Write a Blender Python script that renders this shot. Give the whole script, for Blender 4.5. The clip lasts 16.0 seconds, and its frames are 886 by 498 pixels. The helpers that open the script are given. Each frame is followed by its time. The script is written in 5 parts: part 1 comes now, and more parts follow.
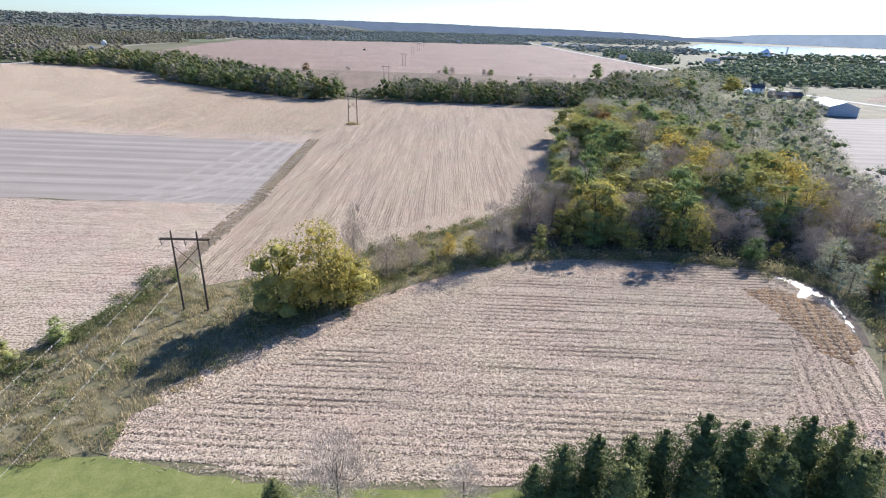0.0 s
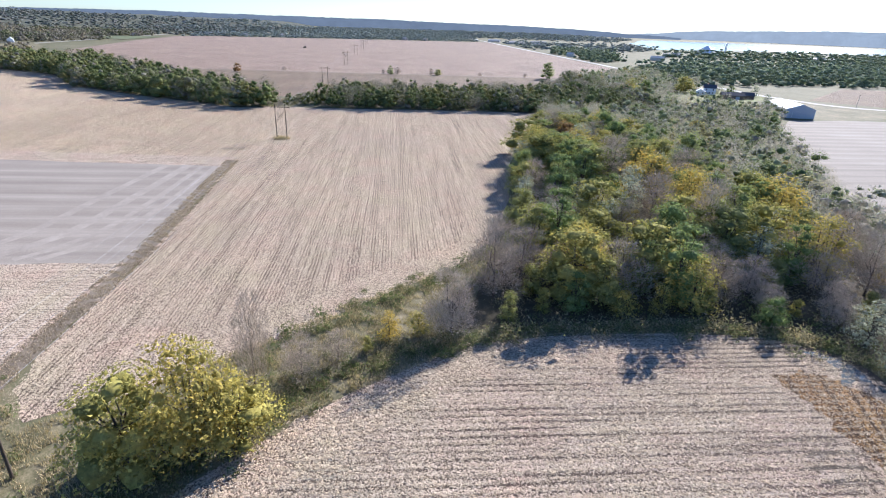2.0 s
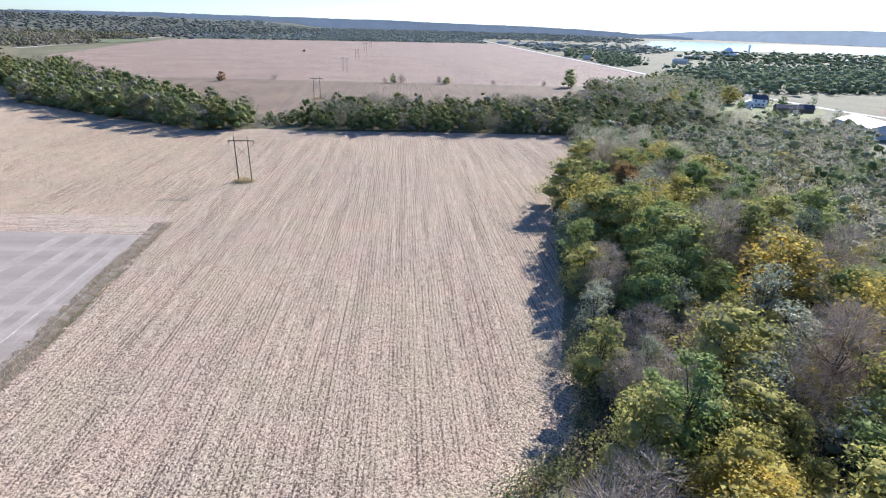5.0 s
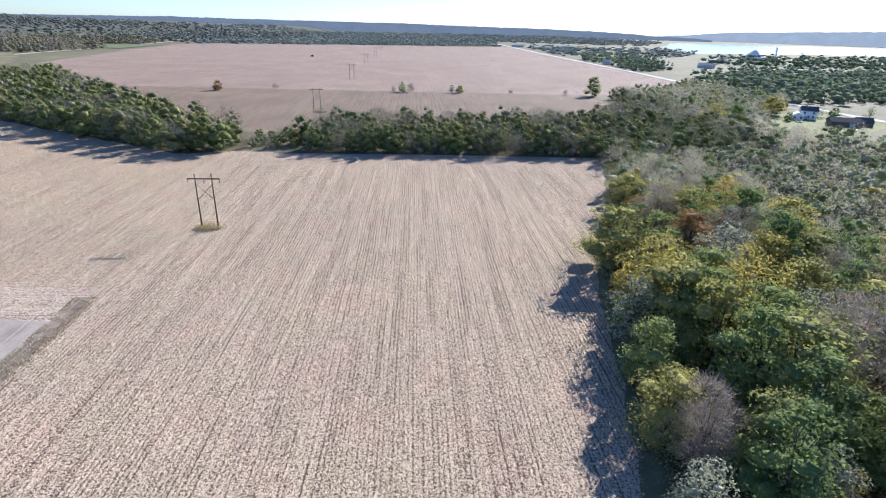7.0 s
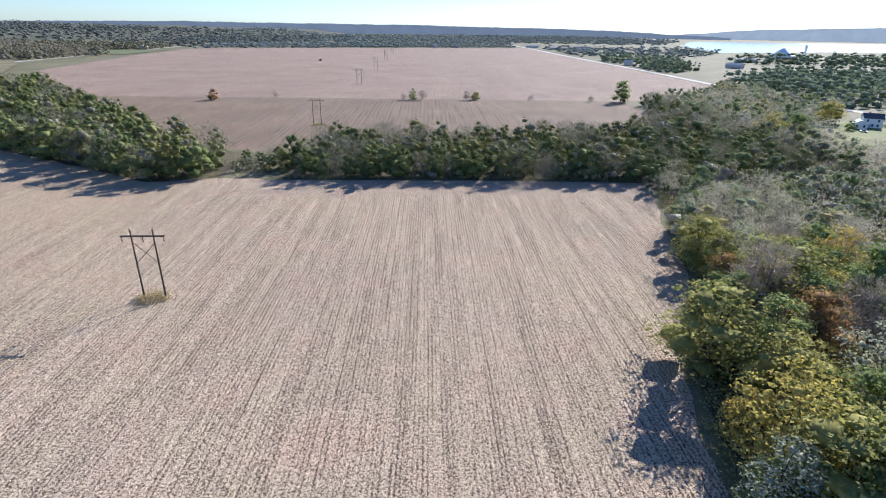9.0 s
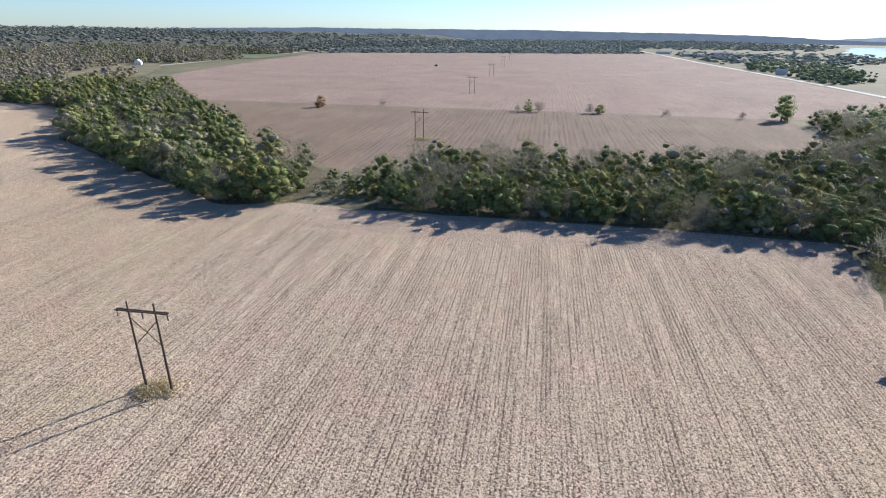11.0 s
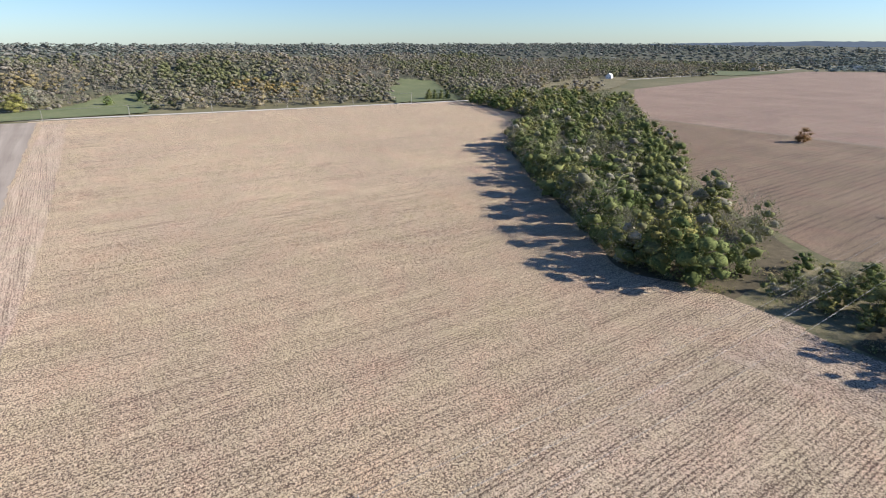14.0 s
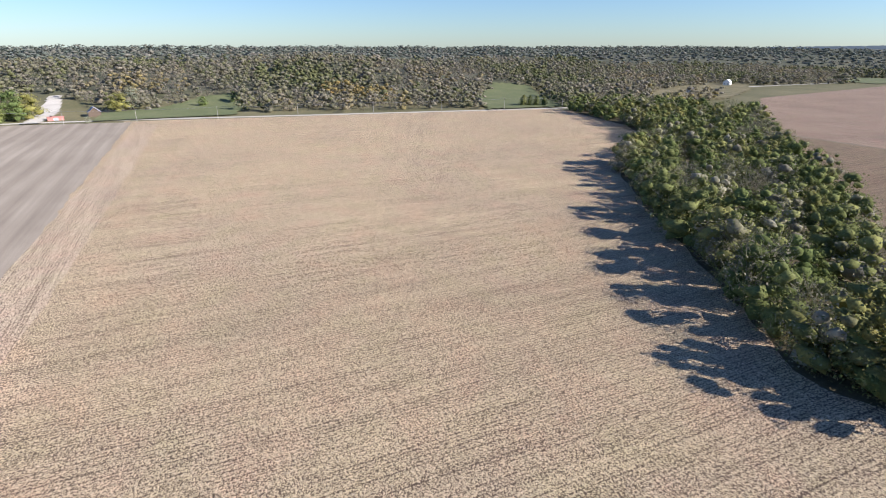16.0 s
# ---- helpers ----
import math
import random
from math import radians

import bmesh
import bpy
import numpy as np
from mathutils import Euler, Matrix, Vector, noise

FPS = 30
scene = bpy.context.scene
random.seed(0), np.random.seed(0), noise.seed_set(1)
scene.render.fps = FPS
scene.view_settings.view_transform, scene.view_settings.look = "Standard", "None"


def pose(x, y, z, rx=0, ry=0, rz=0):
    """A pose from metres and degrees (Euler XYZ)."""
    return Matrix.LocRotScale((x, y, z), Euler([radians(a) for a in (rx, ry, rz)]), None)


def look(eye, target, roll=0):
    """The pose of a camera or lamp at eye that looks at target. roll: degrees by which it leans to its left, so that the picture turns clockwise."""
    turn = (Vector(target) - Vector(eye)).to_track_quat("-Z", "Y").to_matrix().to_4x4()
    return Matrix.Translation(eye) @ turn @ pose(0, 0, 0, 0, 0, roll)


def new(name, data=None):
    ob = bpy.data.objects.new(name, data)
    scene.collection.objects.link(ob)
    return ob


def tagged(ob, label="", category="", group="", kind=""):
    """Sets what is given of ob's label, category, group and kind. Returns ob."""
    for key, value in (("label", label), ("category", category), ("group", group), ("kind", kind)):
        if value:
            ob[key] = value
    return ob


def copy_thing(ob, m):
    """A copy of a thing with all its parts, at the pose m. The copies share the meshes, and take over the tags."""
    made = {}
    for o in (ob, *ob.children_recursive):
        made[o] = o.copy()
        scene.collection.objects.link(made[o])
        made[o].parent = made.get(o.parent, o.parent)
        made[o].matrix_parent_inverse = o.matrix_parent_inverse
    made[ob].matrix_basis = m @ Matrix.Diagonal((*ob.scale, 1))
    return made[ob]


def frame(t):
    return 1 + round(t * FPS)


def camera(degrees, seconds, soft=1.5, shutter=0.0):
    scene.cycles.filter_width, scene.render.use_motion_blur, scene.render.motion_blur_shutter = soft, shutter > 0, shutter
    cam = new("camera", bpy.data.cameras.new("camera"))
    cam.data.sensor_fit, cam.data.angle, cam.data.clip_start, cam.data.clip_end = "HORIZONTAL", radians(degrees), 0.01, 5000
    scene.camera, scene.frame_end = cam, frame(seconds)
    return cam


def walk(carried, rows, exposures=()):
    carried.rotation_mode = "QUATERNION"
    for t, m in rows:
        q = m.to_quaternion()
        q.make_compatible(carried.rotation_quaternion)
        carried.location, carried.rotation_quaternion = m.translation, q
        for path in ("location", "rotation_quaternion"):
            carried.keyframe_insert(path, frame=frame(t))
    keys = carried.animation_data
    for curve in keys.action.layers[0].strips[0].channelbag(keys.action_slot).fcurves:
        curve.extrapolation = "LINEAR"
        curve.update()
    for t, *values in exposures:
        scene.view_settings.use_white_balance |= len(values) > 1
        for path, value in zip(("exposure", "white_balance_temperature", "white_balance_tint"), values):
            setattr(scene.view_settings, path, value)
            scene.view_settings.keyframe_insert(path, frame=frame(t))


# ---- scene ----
cam = camera(79.4, 16.0, soft=1.1)
PATH = [
    (0, (-0.502, -2.164, 54.37), (-0.501, -0.32, 53.595), 1.9),
    (0.5, (0.155, 4.571, 54.648), (0.159, 6.413, 53.871), 1.9),
    (1, (0.751, 13.451, 55.026), (0.821, 15.291, 54.248), 1.9),
    (1.5, (1.449, 23.784, 55.577), (1.608, 25.619, 54.798), 2.0),
    (2, (2.277, 35.245, 56.179), (2.452, 37.077, 55.397), 2.1),
    (2.5, (2.922, 47.732, 56.69), (3.104, 49.562, 55.906), 2.0),
    (3, (3.307, 60.168, 56.983), (3.488, 61.999, 56.198), 2.0),
    (3.5, (3.507, 72.369, 57.138), (3.684, 74.2, 56.353), 1.9),
    (4, (3.6, 83.931, 57.151), (3.771, 85.763, 56.367), 1.9),
    (6.5, (7.719, 139.789, 58.854), (7.837, 141.628, 58.076), 1.6),
    (7, (8.042, 151.011, 59.086), (8.149, 152.851, 58.311), 1.6),
    (7.5, (8.107, 162.263, 59.406), (8.202, 164.106, 58.635), 1.7),
    (8, (8.176, 173.468, 59.544), (8.257, 175.31, 58.77), 1.2),
    (10.3, (8.883, 225.229, 58.358), (8.816, 227.076, 57.594), 0.7),
    (10.5, (8.693, 229.83, 58.307), (8.567, 231.675, 57.545), 0.6),
    (11, (7.325, 240.834, 58.184), (6.997, 242.654, 57.423), 0.6),
    (11.5, (5.141, 250.665, 57.785), (4.611, 252.439, 57.03), 0.3),
    (12, (2.099, 259.835, 57.522), (1.338, 261.526, 56.773), 0.2),
    (12.5, (-1.978, 268.591, 57.257), (-2.962, 270.165, 56.513), 0.1),
    (13, (-7.28, 276.978, 56.757), (-8.48, 278.399, 56.023), 0.1),
    (13.5, (-13.344, 284.857, 56.642), (-14.75, 286.08, 55.915), 0.0),
    (14, (-21.001, 292.333, 56.228), (-22.547, 293.378, 55.508), -0.1),
    (14.5, (-29.311, 298.586, 55.863), (-30.964, 299.455, 55.148), -0.1),
    (15, (-37.636, 303.574, 55.521), (-39.322, 304.38, 54.81), 0.0),
    (15.5, (-46.44, 308.203, 55.354), (-48.136, 308.99, 54.645), 0.0),
    (16, (-55.933, 312.65, 55.338), (-57.634, 313.425, 54.627), -0.0),
]
walk(cam, [(t, look(eye, target, roll)) for t, eye, target, roll in PATH],
     [(0, 1.26, 6200, 12), (4, 1.32, 6100, 12), (8, 1.23, 6120, 12), (10.5, 1.06, 6300, 11), (12, 1.0, 6520, 10), (14, 0.93, 6800, 11), (16, 0.93, 6800, 11)])

# ---- world, sun, exposure ----
SUN_AZ, SUN_EL = 37.8, 27.0  # degrees clockwise from +y, and above the horizon
world = bpy.data.worlds.new("sky")
scene.world = world
world.use_nodes = True
_wn = world.node_tree.nodes
_sky = _wn.new("ShaderNodeTexSky")
_sky.sky_type = "NISHITA"
_sky.sun_disc = False
_sky.sun_elevation, _sky.sun_rotation = radians(SUN_EL), radians(SUN_AZ)
_sky.air_density, _sky.dust_density, _sky.ozone_density = 1.0, 0.15, 2.5
_wn["Background"].inputs["Strength"].default_value = 0.064
_tint = _wn.new("ShaderNodeMix")  # clear autumn air
_tint.data_type, _tint.blend_type = "RGBA", "MULTIPLY"
_tint.inputs[0].default_value, _tint.inputs[7].default_value = 1.0, (0.72, 0.95, 1.36, 1)
world.node_tree.links.new(_sky.outputs[0], _tint.inputs[6])
world.node_tree.links.new(_tint.outputs[2], _wn["Background"].inputs["Color"])
sun_data = bpy.data.lights.new("sun", "SUN")
sun_data.energy, sun_data.angle, sun_data.color = 5.0, radians(0.6), (1.0, 0.955, 0.91)
sun = new("sun", sun_data)
_sd = Vector((math.sin(radians(SUN_AZ)) * math.cos(radians(SUN_EL)), math.cos(radians(SUN_AZ)) * math.cos(radians(SUN_EL)), math.sin(radians(SUN_EL))))
sun.matrix_world = look(_sd * 300, (0, 0, 0))


# ---- materials ----
def material(name):
    m = bpy.data.materials.new(name)
    m.use_nodes = True
    n = m.node_tree.nodes
    n.clear()
    return m, n, m.node_tree.links


def node(n, kind, **values):
    nd = n.new(kind)
    for k, v in values.items():
        nd.inputs[k].default_value = v
    return nd


def ramp(n, stops):
    r = n.new("ShaderNodeValToRGB")
    e = r.color_ramp.elements
    while len(e) < len(stops):
        e.new(0.5)
    for el, (p, c) in zip(e, stops):
        el.position, el.color = p, (*c, 1)
    return r


def maths(n, links, op, a, b=None):
    nd = n.new("ShaderNodeMath")
    nd.operation = op
    for i, v in enumerate((a, b)):
        if v is None:
            continue
        if isinstance(v, (int, float)):
            nd.inputs[i].default_value = v
        else:
            links.new(v, nd.inputs[i])
    return nd.outputs[0]


def mixed(n, links, fac, a, b, mode="MIX"):
    nd = n.new("ShaderNodeMix")
    nd.data_type, nd.blend_type = "RGBA", mode
    for key, v in ((0, fac), (6, a), (7, b)):
        if isinstance(v, (int, float)):
            nd.inputs[key].default_value = v
        elif isinstance(v, tuple):
            nd.inputs[key].default_value = (*v, 1)
        else:
            links.new(v, nd.inputs[key])
    return nd.outputs[2]


def finish(m, n, links, colour, rough=0.9, height=None, bump=0.3, dist=0.1, metal=0.0):
    b = node(n, "ShaderNodeBsdfPrincipled", Roughness=rough, Metallic=metal)
    b.inputs["Specular IOR Level"].default_value = 0.2
    b.inputs["Diffuse Roughness"].default_value = 0.15 if rough > 0.9 else 0.0
    if isinstance(colour, tuple):
        b.inputs["Base Color"].default_value = (*colour, 1)
    else:
        links.new(colour, b.inputs["Base Color"])
    if height is not None:
        bp = node(n, "ShaderNodeBump", Strength=bump, Distance=dist)
        links.new(height, bp.inputs["Height"])
        links.new(bp.outputs[0], b.inputs["Normal"])
    o = n.new("ShaderNodeOutputMaterial")
    links.new(b.outputs[0], o.inputs[0])
    return m


def noise_at(n, links, vec, scale, detail=4.0, rough=0.6):
    nd = node(n, "ShaderNodeTexNoise", Scale=scale, Detail=detail, Roughness=rough)
    links.new(vec, nd.inputs["Vector"])
    return nd.outputs["Fac"]


def stubble(name, angle, straw, soil, row=0.76, lines=1.0, litter=0.62, speck=1.0, sway=0.35, patch=(0.93, 0.91, 0.92)):
    """Harvested rows at that angle (degrees; 0: rows along y): pale broken straw over darker soil, with bare lines between rows."""
    m, n, links = material(name)
    tc = n.new("ShaderNodeTexCoord")
    mp = node(n, "ShaderNodeMapping")
    mp.inputs["Rotation"].default_value = (0, 0, radians(angle))
    links.new(tc.outputs["Object"], mp.inputs["Vector"])
    sx = n.new("ShaderNodeSeparateXYZ")
    links.new(mp.outputs[0], sx.inputs[0])

    def stretched(across, lengthwise, detail, rough):
        st = node(n, "ShaderNodeMapping")
        st.inputs["Scale"].default_value = (across, lengthwise, 1)
        links.new(mp.outputs[0], st.inputs["Vector"])
        return maths(n, links, "SUBTRACT", noise_at(n, links, st.outputs[0], 1.0, detail, rough), 0.5)

    def times(a, b):
        return maths(n, links, "MULTIPLY", a, b)

    def plus(a, b):
        return maths(n, links, "ADD", a, b)

    u = plus(sx.outputs[0], times(noise_at(n, links, mp.outputs[0], 0.02, 2), sway * 3))
    u = plus(u, times(noise_at(n, links, mp.outputs[0], 1.6, 2), 0.22))
    gap = plus(times(maths(n, links, "SINE", times(u, 2 * math.pi / row)), 0.5), 0.5)
    gap = times(gap, gap)
    # single lines stand out, fade and come back along their length
    strength = maths(n, links, "MAXIMUM", plus(times(stretched(0.9 / row, 0.022, 2, 0.6), 4.0), 0.55), 0.0)
    wide = maths(n, links, "MAXIMUM", times(stretched(0.30, 0.012, 3, 0.75), 3.2), -0.25)
    streak = stretched(1.5, 0.16, 3, 0.7)
    fine = maths(n, links, "SUBTRACT", noise_at(n, links, tc.outputs["Object"], 3.1, 3, 0.85), 0.5)
    mid = maths(n, links, "SUBTRACT", noise_at(n, links, tc.outputs["Object"], 1.2, 2, 0.7), 0.5)
    big = noise_at(n, links, tc.outputs["Object"], 0.018, 4, 0.6)
    hue = noise_at(n, links, tc.outputs["Object"], 0.075, 3, 0.6)
    f = plus(times(fine, 12.0 * speck), times(mid, 2.4 * speck))
    f = plus(f, times(streak, 1.6 * lines))
    f = maths(n, links, "SUBTRACT", f, times(times(gap, strength), 1.15 * lines))
    f = maths(n, links, "SUBTRACT", f, times(wide, 0.55 * lines))
    f = plus(f, litter)
    r = ramp(n, [(0.0, soil), (0.42, tuple(0.5 * a + 0.5 * b for a, b in zip(straw, soil))), (1.0, straw)])
    links.new(f, r.inputs[0])
    pr = ramp(n, [(0.35, patch), (0.65, (1.04, 1.02, 0.98))])
    links.new(big, pr.inputs[0])
    hr = ramp(n, [(0.3, (1.05, 0.97, 0.98)), (0.5, (1.0, 1.0, 1.0)), (0.7, (0.96, 1.0, 0.94))])
    links.new(hue, hr.inputs[0])
    col = mixed(n, links, 1.0, mixed(n, links, 1.0, r.outputs[0], pr.outputs[0], "MULTIPLY"), hr.outputs[0], "MULTIPLY")
    return finish(m, n, links, col, 0.95, f, 0.4, 0.10)


def earth(name, stops, scales=(0.02, 0.35, 3.0), bump=0.4, dist=0.15, rough=0.95, hill=None):
    """Mottled ground at three scales; hill: the colours of the wooded heights."""
    m, n, links = material(name)
    tc = n.new("ShaderNodeTexCoord")
    a = noise_at(n, links, tc.outputs["Object"], scales[0], 5)
    b = noise_at(n, links, tc.outputs["Object"], scales[1], 5, 0.65)
    c = noise_at(n, links, tc.outputs["Object"], scales[2], 4, 0.7)
    f = maths(n, links, "ADD", maths(n, links, "MULTIPLY", a, 0.4), maths(n, links, "MULTIPLY", b, 0.35))
    f = maths(n, links, "ADD", f, maths(n, links, "MULTIPLY", c, 0.4))
    f = maths(n, links, "ADD", maths(n, links, "MULTIPLY", maths(n, links, "SUBTRACT", f, 0.575), 2.2), 0.5)
    r = ramp(n, stops)
    links.new(f, r.inputs[0])
    col = r.outputs[0]
    if hill:
        sx = n.new("ShaderNodeSeparateXYZ")
        links.new(tc.outputs["Object"], sx.inputs[0])
        high = ramp(n, [(0.15, (0, 0, 0)), (0.6, (1, 1, 1))])
        links.new(maths(n, links, "MULTIPLY", sx.outputs[2], 0.06), high.inputs[0])
        hr = ramp(n, [(0.35, hill[0]), (0.65, hill[1])])
        links.new(a, hr.inputs[0])
        col = mixed(n, links, high.outputs[0], col, hr.outputs[0])
    return finish(m, n, links, col, rough, c, bump, dist)


def plough(name):
    """Bare tilled soil with long pale tracks along x."""
    m, n, links = material(name)
    tc = n.new("ShaderNodeTexCoord")
    sx = n.new("ShaderNodeSeparateXYZ")
    links.new(tc.outputs["Object"], sx.inputs[0])
    st = node(n, "ShaderNodeMapping")
    st.inputs["Scale"].default_value = (0.012, 0.35, 1)
    links.new(tc.outputs["Object"], st.inputs["Vector"])
    streak = noise_at(n, links, st.outputs[0], 1.0, 4, 0.6)
    wob = noise_at(n, links, tc.outputs["Object"], 0.02, 3)
    v = maths(n, links, "ADD", sx.outputs[1], maths(n, links, "MULTIPLY", wob, 5.0))
    s = maths(n, links, "SINE", maths(n, links, "MULTIPLY", v, 2 * math.pi / 10.5))
    fine = noise_at(n, links, tc.outputs["Object"], 3.0, 4, 0.7)
    big = noise_at(n, links, tc.outputs["Object"], 0.02, 3)
    f = maths(n, links, "ADD", maths(n, links, "ADD", maths(n, links, "MULTIPLY", streak, 0.55), 0.2), maths(n, links, "MULTIPLY", s, 0.085))
    f = maths(n, links, "ADD", f, maths(n, links, "MULTIPLY", maths(n, links, "SUBTRACT", fine, 0.5), 0.8))
    f = maths(n, links, "ADD", f, maths(n, links, "MULTIPLY", maths(n, links, "SUBTRACT", big, 0.5), 0.4))
    r = ramp(n, [(0.2, (0.20, 0.168, 0.138)), (0.5, (0.28, 0.24, 0.198)), (0.8, (0.385, 0.335, 0.28))])
    links.new(f, r.inputs[0])
    return finish(m, n, links, r.outputs[0], 0.95, fine, 0.3, 0.1)


def foliage(name, stops, joined=False, through_light=0.34, vary=0.6, grain=2.4, depth=0.2):
    """Leaves: the hue runs along the stops from tree to tree, and varies from spray to spray; mottling within each
    paints the shaded gaps.
    """
    m, n, links = material(name)
    if joined:
        at = n.new("ShaderNodeAttribute")
        at.attribute_name = "tint"
        tree = at.outputs["Fac"]
    else:
        tree = n.new("ShaderNodeObjectInfo").outputs["Random"]
    tc = n.new("ShaderNodeTexCoord")
    isl = n.new("ShaderNodeNewGeometry").outputs["Random Per Island"]
    leaf_gaps = noise_at(n, links, tc.outputs["Object"], grain, 4, 0.75)
    f = maths(n, links, "ADD", maths(n, links, "MULTIPLY", tree, 0.8), maths(n, links, "MULTIPLY", isl, 0.2))
    r = ramp(n, stops)
    r.color_ramp.interpolation = "LINEAR"
    links.new(f, r.inputs[0])
    br = maths(n, links, "ADD", maths(n, links, "MULTIPLY", isl, vary), 1.0 - vary / 2)
    # Noise darkens the colour in spots as the shade in gaps between leaves.
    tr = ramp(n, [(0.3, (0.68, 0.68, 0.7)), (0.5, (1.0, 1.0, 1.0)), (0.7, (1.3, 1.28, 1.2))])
    links.new(leaf_gaps, tr.inputs[0])
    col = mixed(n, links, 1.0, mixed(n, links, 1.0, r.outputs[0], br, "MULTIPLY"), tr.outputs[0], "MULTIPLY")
    d = node(n, "ShaderNodeBsdfPrincipled", Roughness=0.85)
    d.inputs["Specular IOR Level"].default_value = 0.04
    t = n.new("ShaderNodeBsdfTranslucent")
    links.new(col, d.inputs["Base Color"])
    bp = node(n, "ShaderNodeBump", Strength=0.4, Distance=depth)
    links.new(leaf_gaps, bp.inputs["Height"])
    links.new(bp.outputs[0], d.inputs["Normal"])
    warm = mixed(n, links, 1.0, col, (1.12, 1.12, 0.88), "MULTIPLY")
    links.new(warm, t.inputs["Color"])
    mx = node(n, "ShaderNodeMixShader")
    mx.inputs[0].default_value = through_light
    links.new(d.outputs[0], mx.inputs[1])
    links.new(t.outputs[0], mx.inputs[2])
    o = n.new("ShaderNodeOutputMaterial")
    links.new(mx.outputs[0], o.inputs[0])
    return m


def plain(name, colour, rough=0.6, metal=0.0, scale=1.2, spread=0.25):
    """Painted, wooden or metal surface with slight weathering."""
    m, n, links = material(name)
    tc = n.new("ShaderNodeTexCoord")
    a = noise_at(n, links, tc.outputs["Object"], scale, 6, 0.7)
    r = ramp(n, [(0.25, tuple(c * (1 - spread) for c in colour)), (0.75, tuple(min(1, c * (1 + spread * 0.5)) for c in colour))])
    links.new(a, r.inputs[0])
    return finish(m, n, links, r.outputs[0], rough, a, 0.15, 0.02, metal)


STRAW, SOIL = (0.62, 0.50, 0.365), (0.11, 0.078, 0.058)
M_main = stubble("corn_stubble_along", 0, STRAW, SOIL, lines=1.1, litter=0.72)
M_cross = stubble("corn_stubble_across", 90, (0.58, 0.47, 0.355), SOIL, lines=0.8, litter=0.78)
M_west = stubble("corn_stubble_west", 0, (0.63, 0.505, 0.35), SOIL, lines=0.8, litter=0.62)
M_near = stubble("corn_stubble_near", 91, (0.60, 0.49, 0.37), (0.10, 0.075, 0.058), lines=1.25, row=1.5, litter=0.74)
M_head = stubble("corn_stubble_headland", -47, STRAW, SOIL, lines=0.5, litter=0.66)
M_head2 = stubble("corn_stubble_end_rows", 20, (0.56, 0.44, 0.33), (0.10, 0.072, 0.055), lines=1.4, row=1.7, litter=0.80)
M_wetrows = stubble("wet_brown_rows", 20, (0.43, 0.27, 0.12), (0.06, 0.034, 0.018), lines=1.6, row=1.9, litter=0.62, patch=(0.62, 0.52, 0.45))
M_far = stubble("bean_stubble", 0, (0.34, 0.255, 0.20), (0.17, 0.122, 0.094), lines=0.7, row=3.0, litter=0.75, patch=(0.86, 0.83, 0.82))
M_far2 = stubble("bean_stubble_north", 0, (0.275, 0.205, 0.145), (0.12, 0.088, 0.064), lines=0.8, row=3.0, litter=0.65, patch=(0.84, 0.82, 0.80))
M_plough = plough("tilled_soil")
M_ground = earth("valley_grass", [(0.2, (0.09, 0.095, 0.045)), (0.5, (0.14, 0.13, 0.07)), (0.8, (0.22, 0.19, 0.11))], hill=((0.07, 0.078, 0.05), (0.10, 0.10, 0.075)))
M_litter = earth("leaf_litter", [(0.2, (0.045, 0.04, 0.025)), (0.5, (0.09, 0.075, 0.045)), (0.8, (0.15, 0.12, 0.075))], (0.05, 0.5, 3.0))
M_lawn = earth("mown_lawn", [(0.15, (0.10, 0.12, 0.035)), (0.5, (0.165, 0.18, 0.055)), (0.85, (0.25, 0.245, 0.095))], (0.05, 0.4, 4.0), 0.2, 0.05)
M_pasture = earth("hill_pasture_grass", [(0.15, (0.085, 0.105, 0.05)), (0.5, (0.125, 0.145, 0.07)), (0.85, (0.18, 0.185, 0.10))], (0.03, 0.3, 3.0), 0.2, 0.05)
M_rough = earth("rough_grass", [(0.15, (0.075, 0.08, 0.035)), (0.5, (0.165, 0.145, 0.08)), (0.85, (0.34, 0.28, 0.18))], (0.06, 0.5, 3.0))
M_ditch = earth("ditch_weeds", [(0.15, (0.11, 0.088, 0.064)), (0.5, (0.19, 0.152, 0.112)), (0.85, (0.31, 0.25, 0.185))], (0.1, 0.6, 3.0))
M_gravel = earth("pale_gravel", [(0.2, (0.38, 0.36, 0.32)), (0.5, (0.5, 0.47, 0.43)), (0.8, (0.6, 0.57, 0.52))], (0.05, 0.5, 4.0), 0.1, 0.03)
M_wood = plain("weathered_pole_wood", (0.085, 0.065, 0.05), 0.85)
M_polegrey = plain("silvered_pole_wood", (0.40, 0.38, 0.35), 0.85)
M_bark = plain("bark", (0.10, 0.082, 0.068), 0.9, scale=3.0, spread=0.4)
M_steel = plain("galvanised_wire", (0.36, 0.36, 0.36), 0.45, 0.6)
M_porcelain = plain("insulator_glaze", (0.09, 0.07, 0.06), 0.3)
M_farwall = plain("weathered_cream_boards", (0.62, 0.55, 0.47), 0.7, spread=0.1)
M_farroof = plain("weathered_pale_roof", (0.66, 0.58, 0.50), 0.7, spread=0.12)
M_white = plain("white_siding", (0.78, 0.78, 0.77), 0.6, spread=0.08)
M_roofm = plain("pale_metal_roof", (0.76, 0.77, 0.78), 0.5, 0.0, spread=0.12)
M_shedroof = plain("dull_metal_roof", (0.36, 0.36, 0.40), 0.6, spread=0.15)
M_greywall = plain("grey_metal_wall", (0.38, 0.42, 0.47), 0.55, 0.1, spread=0.12)
